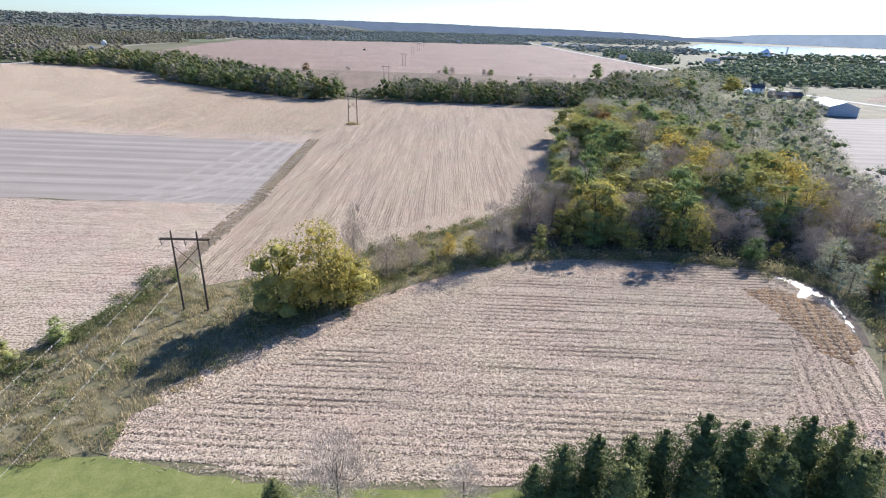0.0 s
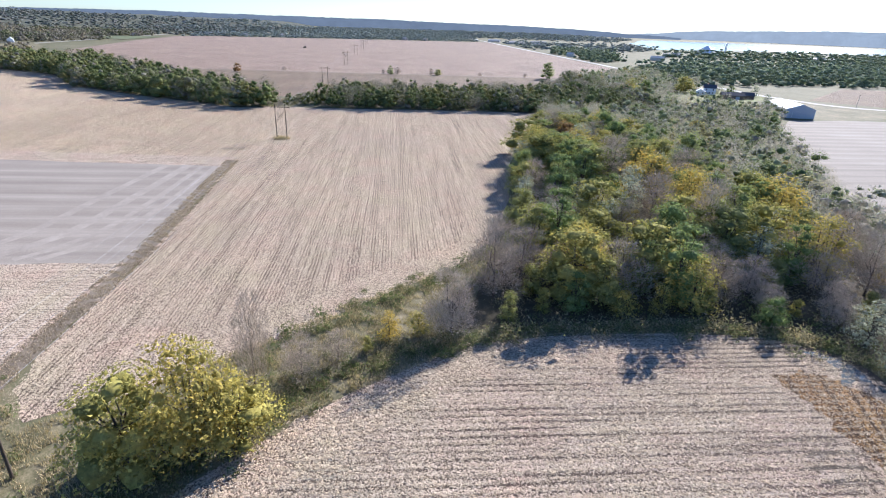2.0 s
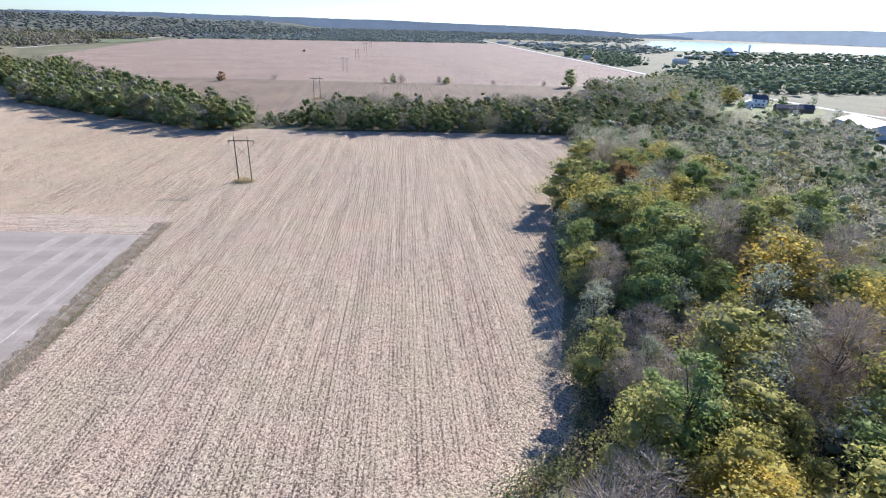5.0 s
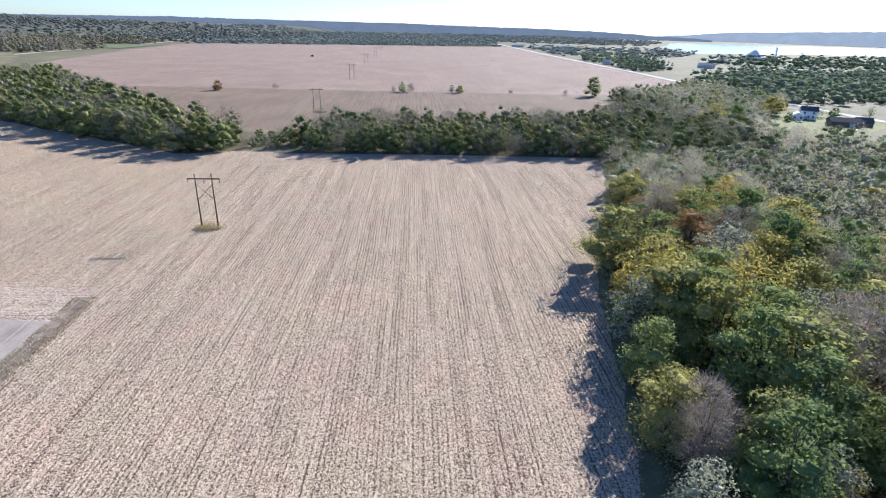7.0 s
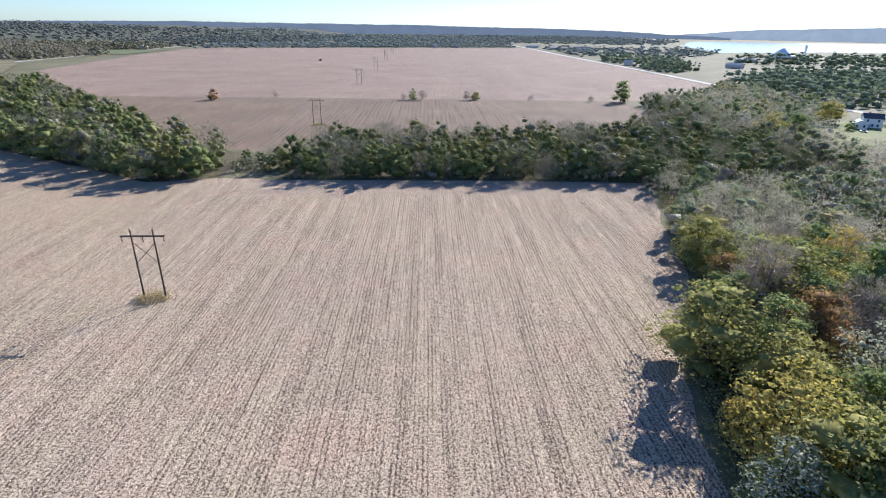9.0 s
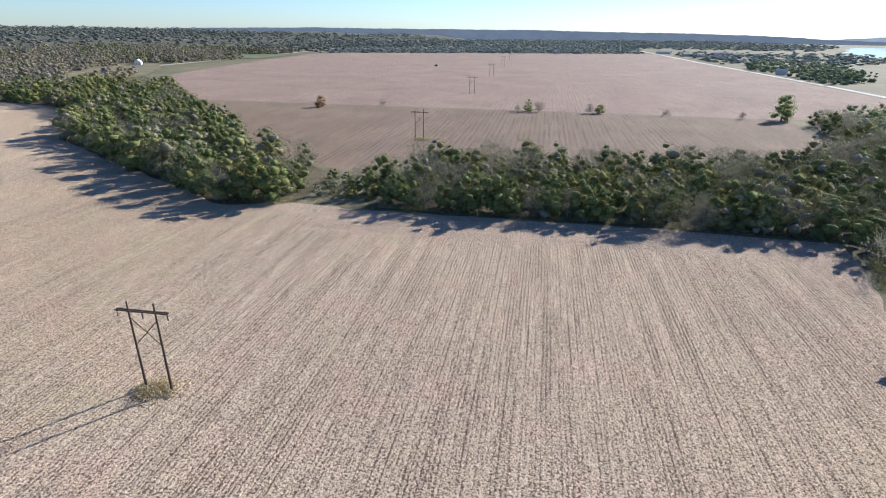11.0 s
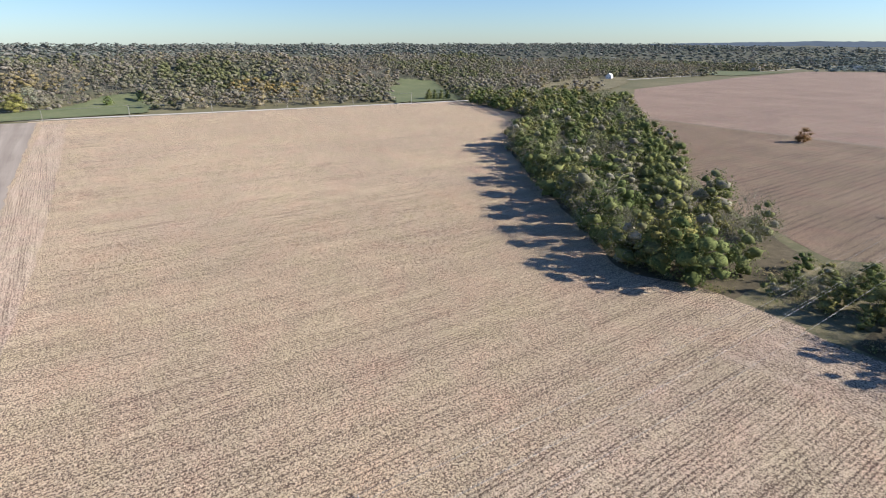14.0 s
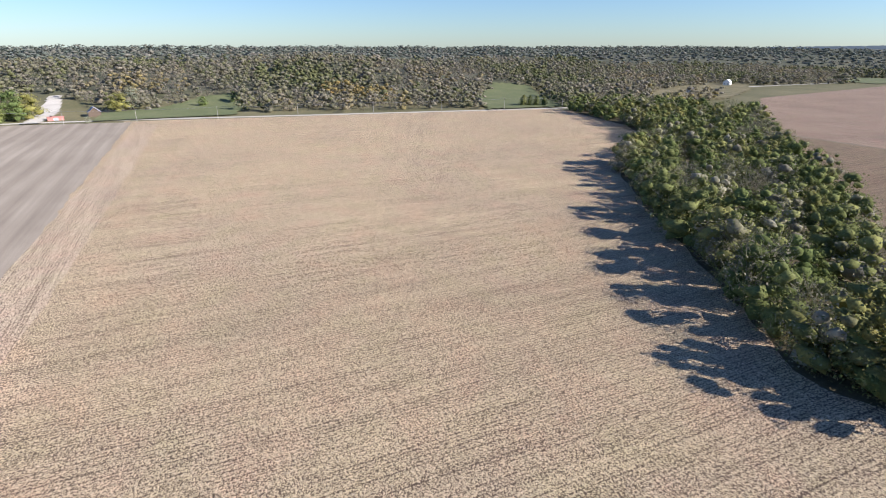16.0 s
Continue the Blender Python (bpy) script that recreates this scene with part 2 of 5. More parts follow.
M_shingle = plain("dark_shingle", (0.09, 0.09, 0.10), 0.85, scale=3)
M_dark = plain("dark_glass", (0.03, 0.035, 0.045), 0.15)
M_brownwall = plain("brown_boards", (0.16, 0.12, 0.095), 0.8)
M_pink = plain("faded_red_paint", (0.55, 0.25, 0.22), 0.7, spread=0.15)
M_tyre = plain("black_rubber", (0.02, 0.02, 0.02), 0.8)
M_green_paint = plain("dark_green_paint", (0.03, 0.07, 0.03), 0.4)
_m, _n, _l = material("river_water")
_tc = _n.new("ShaderNodeTexCoord")
M_water = finish(_m, _n, _l, (0.06, 0.075, 0.08), 0.12, noise_at(_n, _l, _tc.outputs["Object"], 0.15, 3), 0.12, 0.5)
_m.node_tree.nodes["Principled BSDF"].inputs["Specular IOR Level"].default_value = 0.6

GREENS = [(0.0, (0.142, 0.199, 0.080)), (0.5, (0.217, 0.268, 0.103)), (1.0, (0.302, 0.325, 0.125))]
OLIVES = [(0.0, (0.225, 0.245, 0.100)), (0.5, (0.310, 0.295, 0.105)), (1.0, (0.420, 0.360, 0.105))]
GOLDS = [(0.0, (0.330, 0.300, 0.115)), (0.5, (0.410, 0.345, 0.105)), (1.0, (0.500, 0.355, 0.090))]
RUSTS = [(0.0, (0.230, 0.150, 0.085)), (1.0, (0.310, 0.190, 0.085))]
SILVERS = [(0.0, (0.274, 0.302, 0.222)), (1.0, (0.399, 0.410, 0.314))]
BARES = [(0.0, (0.360, 0.295, 0.235)), (1.0, (0.480, 0.405, 0.335))]
PINES = [(0.0, (0.085, 0.115, 0.055)), (0.7, (0.165, 0.185, 0.080)), (1.0, (0.260, 0.250, 0.105))]
WILDWOOD = [(0.0, (0.138, 0.184, 0.081)), (0.2, (0.201, 0.241, 0.121)), (0.4, (0.270, 0.293, 0.196)), (0.46, (0.356, 0.333, 0.299)), (0.64, (0.356, 0.328, 0.299)), (0.72, (0.310, 0.293, 0.172)), (0.86, (0.391, 0.333, 0.149)), (1.0, (0.483, 0.345, 0.138))]
BLUFFWOOD = [(0.0, (0.105, 0.130, 0.065)), (0.25, (0.160, 0.168, 0.085)), (0.45, (0.210, 0.195, 0.160)), (0.62, (0.240, 0.215, 0.185)), (0.78, (0.235, 0.198, 0.095)), (1.0, (0.330, 0.215, 0.075))]
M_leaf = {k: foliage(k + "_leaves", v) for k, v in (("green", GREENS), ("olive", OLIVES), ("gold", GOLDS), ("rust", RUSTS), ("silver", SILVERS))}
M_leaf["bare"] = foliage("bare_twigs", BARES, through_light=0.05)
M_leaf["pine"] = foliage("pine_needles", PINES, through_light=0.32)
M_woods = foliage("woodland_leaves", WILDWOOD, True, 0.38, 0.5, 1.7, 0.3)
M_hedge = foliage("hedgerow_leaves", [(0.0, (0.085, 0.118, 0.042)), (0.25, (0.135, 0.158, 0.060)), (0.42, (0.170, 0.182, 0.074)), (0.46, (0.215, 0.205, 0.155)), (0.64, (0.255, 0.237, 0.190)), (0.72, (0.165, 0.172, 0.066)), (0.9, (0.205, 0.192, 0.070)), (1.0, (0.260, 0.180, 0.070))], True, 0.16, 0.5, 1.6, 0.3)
# Green leaves made paler and bluer to carry the valley's haze.
M_hazed_valley = foliage("hazed_valley_woodland_leaves", [(0.0, (0.15, 0.20, 0.13)), (0.5, (0.22, 0.26, 0.175)), (1.0, (0.31, 0.32, 0.23))], True, 0.3, 0.3, 0.6, 0.9)
# Greyer and bluer than the bluff leaves: distance haze put into the colour.
M_hazed_bluff = foliage("hazed_hilltop_woodland_leaves", [(0.0, (0.115, 0.145, 0.13)), (0.4, (0.165, 0.18, 0.16)), (0.7, (0.195, 0.19, 0.175)), (1.0, (0.24, 0.20, 0.14))], True, 0.2, 0.3, 0.3, 1.5)
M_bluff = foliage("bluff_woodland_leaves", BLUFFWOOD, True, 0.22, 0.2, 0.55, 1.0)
# The blue of distance haze is mixed into these leaf colours.
HAZED_FARWOOD = [(0.0, (0.18, 0.225, 0.235)), (0.5, (0.215, 0.255, 0.26)), (1.0, (0.25, 0.275, 0.265))]
M_hazed_farwoods = foliage("hazed_far_woodland_leaves", HAZED_FARWOOD, True, 0.4, 0.15, 0.3, 1.0)
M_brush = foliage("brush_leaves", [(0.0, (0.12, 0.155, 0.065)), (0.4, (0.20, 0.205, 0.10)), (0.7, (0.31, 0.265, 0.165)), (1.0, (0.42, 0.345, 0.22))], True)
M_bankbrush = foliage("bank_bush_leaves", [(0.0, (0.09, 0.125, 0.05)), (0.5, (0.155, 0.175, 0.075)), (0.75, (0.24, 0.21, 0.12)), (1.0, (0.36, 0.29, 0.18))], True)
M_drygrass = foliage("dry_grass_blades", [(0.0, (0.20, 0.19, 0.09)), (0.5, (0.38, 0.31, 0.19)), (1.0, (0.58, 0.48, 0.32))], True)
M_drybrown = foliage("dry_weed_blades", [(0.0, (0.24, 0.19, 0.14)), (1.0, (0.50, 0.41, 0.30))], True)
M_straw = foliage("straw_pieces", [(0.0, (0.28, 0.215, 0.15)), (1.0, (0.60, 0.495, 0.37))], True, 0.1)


# ---- mesh helpers ----
def np_mesh(name, verts, tris, mat, tint=None, smooth=False):
    me = bpy.data.meshes.new(name)
    verts = np.asarray(verts, np.float32).reshape(-1, 3)
    tris = np.asarray(tris, np.int32).reshape(-1, 3)
    me.vertices.add(len(verts))
    me.vertices.foreach_set("co", verts.ravel())
    me.loops.add(tris.size)
    me.loops.foreach_set("vertex_index", tris.ravel())
    me.polygons.add(len(tris))
    me.polygons.foreach_set("loop_start", np.arange(0, tris.size, 3, dtype=np.int32))
    if smooth:
        me.polygons.foreach_set("use_smooth", np.ones(len(tris), bool))
    me.update(calc_edges=True)
    if tint is not None:
        at = me.attributes.new("tint", "FLOAT", "POINT")
        at.data.foreach_set("value", np.asarray(tint, np.float32))
    me.materials.append(mat)
    return me


def thing(name, label, category, group="", kind="", at=(0, 0, 0), rz=0.0):
    ob = new(name)
    ob.matrix_world = pose(*at, 0, 0, rz)
    return tagged(ob, label, category, group, kind)


def part(name, bm, mat, parent, label=""):
    """Links a bmesh, or a mesh, as one part under a thing or a part."""
    if isinstance(bm, bmesh.types.BMesh):
        me = bpy.data.meshes.new(name)
        bm.to_mesh(me)
        bm.free()
        me.materials.append(mat)
    else:
        me = bm
    ob = new(name, me)
    ob.parent = parent
    return tagged(ob, label) if label else ob


def box(bm, x0, x1, y0, y1, z0, z1):
    m = Matrix.Translation(((x0 + x1) / 2, (y0 + y1) / 2, (z0 + z1) / 2)) @ Matrix.Diagonal((x1 - x0, y1 - y0, z1 - z0, 1))
    bmesh.ops.create_cube(bm, size=1, matrix=m)
    return bm


def tube(points, radii, sides=5):
    """A tapered tube along points, as verts and triangles."""
    P = np.asarray(points, float)
    V, T = [], []
    for i, p in enumerate(P):
        d = P[min(i + 1, len(P) - 1)] - P[max(i - 1, 0)]
        d = d / (np.linalg.norm(d) + 1e-9)
        a = np.cross(d, (0.31, 0.95, 0.05))
        a /= np.linalg.norm(a) + 1e-9
        b = np.cross(d, a)
        for k in range(sides):
            w = 2 * math.pi * k / sides
            V.append(p + radii[i] * (a * math.cos(w) + b * math.sin(w)))
    for i in range(len(P) - 1):
        for k in range(sides):
            q, r = i * sides + k, i * sides + (k + 1) % sides
            T += [(q, r, q + sides), (r, r + sides, q + sides)]
    return np.array(V), np.array(T)


def joined(pieces):
    V, T, o = [], [], 0
    for v, t in pieces:
        V.append(v)
        T.append(t + o)
        o += len(v)
    return np.concatenate(V), np.concatenate(T)


def outline(pts, rng, step=5.0, jitter=0.5):
    """The corners joined by slightly uneven edges."""
    out = []
    for i, a in enumerate(pts):
        b = pts[(i + 1) % len(pts)]
        k = max(1, min(80, int(math.dist(a, b) / step)))
        for j in range(k):
            f = j / k
            w = 0.25 if j == 0 else 1.0
            out.append((a[0] + (b[0] - a[0]) * f + rng.normal(0, jitter) * w, a[1] + (b[1] - a[1]) * f + rng.normal(0, jitter) * w))
    return out


def sheet(name, pts, z, mat, label, category, step=5.0, jitter=0.5):
    rng = np.random.default_rng(len(name) * 7 + int(abs(pts[0][0])))
    bm = bmesh.new()
    f = bm.faces.new([bm.verts.new((x, y, z)) for x, y in outline(pts, rng, step, jitter)])
    f.normal_update()
    if f.normal.z < 0:
        f.normal_flip()
    bmesh.ops.triangulate(bm, faces=[f])
    me = bpy.data.meshes.new(name)
    bm.to_mesh(me)
    bm.free()
    me.materials.append(mat)
    return tagged(new(name, me), label, category, "", "structure")


def ribbon(name, pts, width, z, mat, label, category, jitter=0.2):
    """A strip of that width along a line of corners, rounded by a spline."""
    P = [np.array(p, float) for p in pts]
    line = []
    for i in range(len(P) - 1):
        p0, p1, p2, p3 = P[max(i - 1, 0)], P[i], P[i + 1], P[min(i + 2, len(P) - 1)]
        k = max(2, min(40, int(np.linalg.norm(p2 - p1) / 8)))
        for j in range(k):
            t = j / k
            line.append(0.5 * (2 * p1 + (p2 - p0) * t + (2 * p0 - 5 * p1 + 4 * p2 - p3) * t * t + (3 * p1 - p0 - 3 * p2 + p3) * t ** 3))
    line.append(P[-1])
    rng = np.random.default_rng(len(line))
    V, T = [], []
    for i, p in enumerate(line):
        d = line[min(i + 1, len(line) - 1)] - line[max(i - 1, 0)]
        d /= np.linalg.norm(d)
        s = np.array((-d[1], d[0])) * width / 2
        for q in (p + s * (1 + rng.normal(0, jitter)), p - s * (1 + rng.normal(0, jitter))):
            V.append((q[0], q[1], z + ground_height(q[0], q[1])))
        if i:
            a = 2 * i
            T += [(a - 2, a - 1, a), (a - 1, a + 1, a)]
    return tagged(new(name, np_mesh(name, V, T, mat)), label, category, "", "structure")


def inside(poly, x, y):
    """Which of the points x, y lie in the polygon."""
    r = np.zeros(len(x), bool)
    for i in range(len(poly)):
        (x0, y0), (x1, y1) = poly[i - 1], poly[i]
        if y0 == y1:
            continue
        c = ((y0 > y) != (y1 > y)) & (x < (x1 - x0) * (y - y0) / (y1 - y0) + x0)
        r ^= c
    return r


def scatter(poly, spacing, rng):
    """Uneven places about that far apart in the polygon."""
    xs, ys = [p[0] for p in poly], [p[1] for p in poly]
    gx, gy = np.meshgrid(np.arange(min(xs), max(xs), spacing), np.arange(min(ys), max(ys), spacing))
    gx = gx + (np.arange(gx.shape[0]) % 2)[:, None] * spacing / 2
    x = (gx + rng.uniform(-0.42, 0.42, gx.shape) * spacing).ravel()
    y = (gy + rng.uniform(-0.42, 0.42, gy.shape) * spacing).ravel()
    k = inside(poly, x, y)
    return np.stack([x[k], y[k]], 1)


# ---- terrain ----
def smooth01(t):
    t = np.clip(t, 0, 1)
    return t * t * (3 - 2 * t)


def ground_height(x, y):
    """Flat valley; wooded bluffs to the west, ridges far to the north and beyond the river."""
    x, y = np.asarray(x, float), np.asarray(y, float)
    edge = np.interp(y, [-1500, 180, 430, 625, 850, 1100, 1600, 2400, 3200], [-650, -640, -600, -560, -700, -840, -900, -800, -500])
    d = edge - x
    roll = np.sin(x * 0.011 + y * 0.004) * np.cos(y * 0.013 - x * 0.003) + 0.5 * np.sin(x * 0.023 - y * 0.019)
    h = smooth01(d / 300) * (27 + 5 * roll) + smooth01((d - 300) / 1200) * 12
    vale = np.exp(-(((y - 640) / 75) ** 2)) * smooth01(d / 60) * np.exp(-np.maximum(d, 0) / 350)
    h = h * (1 - 0.55 * vale)
    return h


def graded(lo, hi, fine_lo, fine_hi, fine, coarse):
    return np.concatenate([np.arange(lo, fine_lo, coarse), np.arange(fine_lo, fine_hi, fine), np.arange(fine_hi, hi + 1, coarse)])


gx = graded(-4800, 4800, -1500, 600, 42, 160)
gy = graded(-1600, 4960, -200, 1800, 42, 160)
GX, GY = np.meshgrid(gx, gy)
GZ = ground_height(GX, GY)
nx, ny = len(gx), len(gy)
ii = (np.arange(ny - 1)[:, None] * nx + np.arange(nx - 1)[None]).ravel()
gt = np.concatenate([np.stack([ii, ii + 1, ii + nx], 1), np.stack([ii + 1, ii + nx + 1, ii + nx], 1)])
tagged(new("ground", np_mesh("ground", np.stack([GX.ravel(), GY.ravel(), GZ.ravel()], 1), gt, M_ground, smooth=True)),
       "grassy valley floor rising to wooded bluffs", "ground", "", "structure")

# The ridges emit their own colour, with daylight and blue haze painted in.
M_ridge_haze = {}
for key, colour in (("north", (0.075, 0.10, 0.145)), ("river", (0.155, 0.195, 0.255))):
    _m, _n, _l = material("glowing_haze_ridge_" + key)
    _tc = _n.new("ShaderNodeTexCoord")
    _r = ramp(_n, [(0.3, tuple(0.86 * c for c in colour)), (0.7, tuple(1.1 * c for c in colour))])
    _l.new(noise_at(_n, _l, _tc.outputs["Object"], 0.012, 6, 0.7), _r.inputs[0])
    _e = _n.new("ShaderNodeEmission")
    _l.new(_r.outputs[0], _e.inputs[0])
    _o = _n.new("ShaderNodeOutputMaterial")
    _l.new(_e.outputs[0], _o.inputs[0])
    M_ridge_haze[key] = _m


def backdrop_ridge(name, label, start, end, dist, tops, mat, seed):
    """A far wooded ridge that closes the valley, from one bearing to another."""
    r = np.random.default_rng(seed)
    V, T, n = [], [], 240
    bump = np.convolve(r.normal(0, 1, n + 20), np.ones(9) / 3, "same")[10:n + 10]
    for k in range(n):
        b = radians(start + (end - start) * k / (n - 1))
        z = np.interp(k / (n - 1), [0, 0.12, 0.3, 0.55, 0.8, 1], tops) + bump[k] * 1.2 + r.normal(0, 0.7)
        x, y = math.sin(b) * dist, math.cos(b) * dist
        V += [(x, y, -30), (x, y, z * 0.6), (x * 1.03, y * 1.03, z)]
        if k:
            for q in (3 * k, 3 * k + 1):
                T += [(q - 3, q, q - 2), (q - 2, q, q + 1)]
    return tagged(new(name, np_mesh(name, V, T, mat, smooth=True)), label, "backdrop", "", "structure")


backdrop_ridge("backdrop_north", "wooded ridge on the horizon glowing in painted blue haze", -34, 27, 4100, (50, 60, 62, 58, 46, 12), M_ridge_haze["north"], 5)
backdrop_ridge("backdrop_river", "hills beyond the river glowing in painted pale blue haze", 22, 75, 4450, (15, 58, 86, 92, 90, 80), M_ridge_haze["river"], 6)

# fields
FIELD_NEAR = [(-44, 52), (-45.5, 60), (-39, 67), (-31, 80.5), (-25, 89), (-13, 101), (1, 111.5), (14, 119.5), (30, 122.8), (48, 123.5), (66, 122.6), (78, 120), (86, 115), (88, 107), (85.5, 97), (79, 84), (70, 72), (61, 58), (40, 50), (12, 49.5), (-12, 49), (-24, 49.5), (-35, 51.5)]
FIELD_MAIN = [(-52, 102), (-40, 108), (-31, 117), (-21, 125), (-8, 138), (11, 152), (25, 163), (32, 178), (36, 192), (42, 212), (50, 250), (58, 287), (68, 303), (76, 318), (84, 350), (96, 394), (98, 408), (28, 410), (-56, 409), (-64, 411), (-64.4, 262), (-60.3, 180), (-60, 130), (-58.5, 108)]
FIELD_WEST = [(-60, 262), (-60, 414), (-105, 410), (-146, 435), (-210, 474), (-235, 489), (-262, 518), (-284, 562), (-330, 591), (-375, 612), (-463, 626), (-484, 623), (-518, 430), (-548, 262)]
FIELD_TILLED = [(-62.5, 159), (-64, 205), (-66, 256), (-75, 263), (-300, 264), (-540, 268), (-556, 190), (-560, 60), (-400, 150), (-140, 157)]
FIELD_SOUTHWEST = [(-62.5, 158.5), (-140, 156.5), (-400, 149.5), (-560, 59), (-560, -300), (-150, -300), (-85, 40), (-73, 71), (-65, 93), (-62.5, 108), (-62.5, 135)]
FIELD_NORTH = [(-50, 482), (-74, 458), (-110, 478), (-159, 521), (-206, 581), (-258, 622), (-305, 668), (60, 672), (180, 668), (170, 580), (130, 520), (60, 486)]
FIELD_FAR = [(-302, 671), (-345, 722), (-478, 902), (-535, 1256), (-560, 1560), (-470, 1640), (-123, 1760), (268, 1880), (302, 1880), (312, 1472), (328, 987), (330, 800), (300, 720), (180, 671), (60, 675)]
FIELD_EAST = [(168, 200), (210, 300), (240, 352), (281, 399), (345, 404), (420, 380), (700, 340), (700, 60), (330, 40), (152, 40), (152, 145)]
FIELD_EAST_FAR = [(388, 520), (430, 478), (800, 420), (900, 560), (520, 640)]
sheet("field_near", FIELD_NEAR, 0.05, M_near, "harvested corn field with rows of pale stubble", "field")
sheet("field_main", FIELD_MAIN, 0.05, M_main, "long harvested corn field with straight stubble rows", "field")
sheet("field_west", FIELD_WEST, 0.040, M_west, "wide harvested corn field of straw-coloured stubble", "field")
sheet("field_tilled", FIELD_TILLED, 0.056, M_plough, "bare tilled grey-brown field with wheel tracks", "field")
sheet("field_southwest", FIELD_SOUTHWEST, 0.05, M_cross, "harvested corn field with crosswise stubble rows", "field")
sheet("field_north", FIELD_NORTH, 0.05, M_far2, "brown harvested field behind the hedgerow", "field")
sheet("field_far", FIELD_FAR, 0.05, M_far, "very large brown harvested bean field", "field")
sheet("field_east", FIELD_EAST, 0.05, M_plough, "bare grey tilled field beside the barn", "field")
sheet("field_east_far", FIELD_EAST_FAR, 0.05, M_far2, "brown harvested field across the road", "field")
sheet("headland_north", [(-64, 386), (-64, 410), (-56, 408.5), (28, 409.5), (97, 407.5), (91, 389), (30, 391), (-20, 388)], 0.07, M_cross, "headland rows along the hedgerow", "field", jitter=0.8)
ribbon("headland_south", [(-46, 108), (-30, 122), (-17, 132), (-4, 145), (14, 158), (26, 170), (33, 188)], 10, 0.07, M_head, "curved headland rows along the wood", "field", 0.08)
ribbon("headland_tilled", [(-66, 259), (-230, 269.5), (-400, 276), (-520, 279)], 15, 0.07, M_cross, "headland rows along the tilled field", "field", 0.05)
ribbon("headland_east", [(58, 60), (68, 74), (75, 88), (77, 99), (73, 109)], 13, 0.06, M_head2, "curved end rows of the near field", "field", 0.1)
sheet("wet_patch", [(69, 109), (76, 111), (81, 107), (83.5, 100), (82, 92), (78.5, 84), (74, 79), (70, 84), (71.5, 97)], 0.085, M_wetrows, "rusty brown wet rows at the field corner", "soil", 1.5, 0.7)
ribbon("headland_near", [(-41, 62), (-31, 75), (-21, 86.5), (-8, 98), (6, 109), (22, 116.5), (44, 118.5)], 9, 0.065, M_head, "curved headland rows of the near field", "field", 0.08)
M_mud = earth("dark_mud", [(0.2, (0.045, 0.035, 0.027)), (0.5, (0.085, 0.066, 0.05)), (0.8, (0.17, 0.135, 0.10))], (0.1, 0.6, 3.0))
ribbon("muddy_rut", [(70, 116.4), (79, 117), (86, 114.5), (88, 108.5), (86.6, 101), (84.5, 94), (81, 86)], 1.7, 0.08, M_mud, "dark muddy wheel rut round the field corner", "track", 0.25)
for x0, x1, y0 in ((60, 69, 85.2), (58.5, 69, 87.6), (61, 70, 90.3), (56, 68.5, 93)):
    ribbon("muddy_rut", [(x0, y0), ((x0 + x1) / 2, y0 + 0.25), (x1, y0 - 0.1)], 0.6, 0.09, M_mud, "short dark muddy wheel rut", "track", 0.4)
M_track = earth("pale_track_soil", [(0.2, (0.255, 0.218, 0.182)), (0.5, (0.31, 0.266, 0.222)), (0.8, (0.37, 0.322, 0.27))], (0.1, 0.6, 3.0))
for x0, x1, wd in ((-70, -69, 2.6), (-75.5, -74.5, 2.2), (-83, -80, 3.4), (-93, -88, 3.0)):
    ribbon("wheel_track", [(x0 - 14, 160), (x0 - 4, 176), (x0 - 0.5, 208), (x1, 257)], wd, 0.065, M_track, "pale wheel track across the tilled field", "track", 0.06)
ribbon("ditch", [(-62, 100), (-62, 130), (-61.5, 162), (-63.5, 205), (-66, 262)], 3.6, 0.09, M_ditch, "narrow weedy strip between two fields", "verge", 0.15)
ribbon("field_ditch", [(-318, 669.5), (-176, 671), (60, 671), (180, 670)], 4.0, 0.09, M_ditch, "narrow weedy drain across the field", "verge", 0.2)
sheet("rough_verge", [(-73, 70), (-100, 10), (-110, -80), (-40, -80), (-62, 48), (-44, 52.5), (-45.5, 60), (-39, 67), (-31, 80.5), (-25, 89), (-13, 101), (1, 111), (12, 117), (25, 162), (11, 151), (-8, 137), (-21, 124), (-31, 116), (-40, 107), (-52, 101), (-60, 112), (-64, 108), (-66, 92)], 0.06, M_rough, "rough dry grass under the power line", "verge", 3, 0.6)
sheet("lawn", [(-62, 48), (-57, 49.5), (-51, 51.5), (-44, 52), (-35, 50.5), (-24, 48.5), (-12, 48), (12, 48.5), (40, 45), (60, -60), (-60, -60)], 0.08, M_lawn, "mown green lawn at the field edge", "lawn", 3, 0.25)
for name, pts in (("puddle", [(80, 116.0), (82.5, 115.9), (85.6, 113.6), (86.9, 109), (86, 106.2), (84.2, 107.5), (81.6, 105.3), (80.0, 105.6), (81.0, 107.2), (83.4, 109.8), (82.6, 113)]),
                  ("puddle_small", [(86.3, 105.2), (86.9, 105), (85.8, 100), (84.3, 95), (82.9, 91), (82.4, 91.2), (83.8, 95.3), (85.2, 100.3)])):
    sheet(name, pts, 0.1, M_water, "still puddle of muddy rainwater", "puddle", 0.9, 0.22)

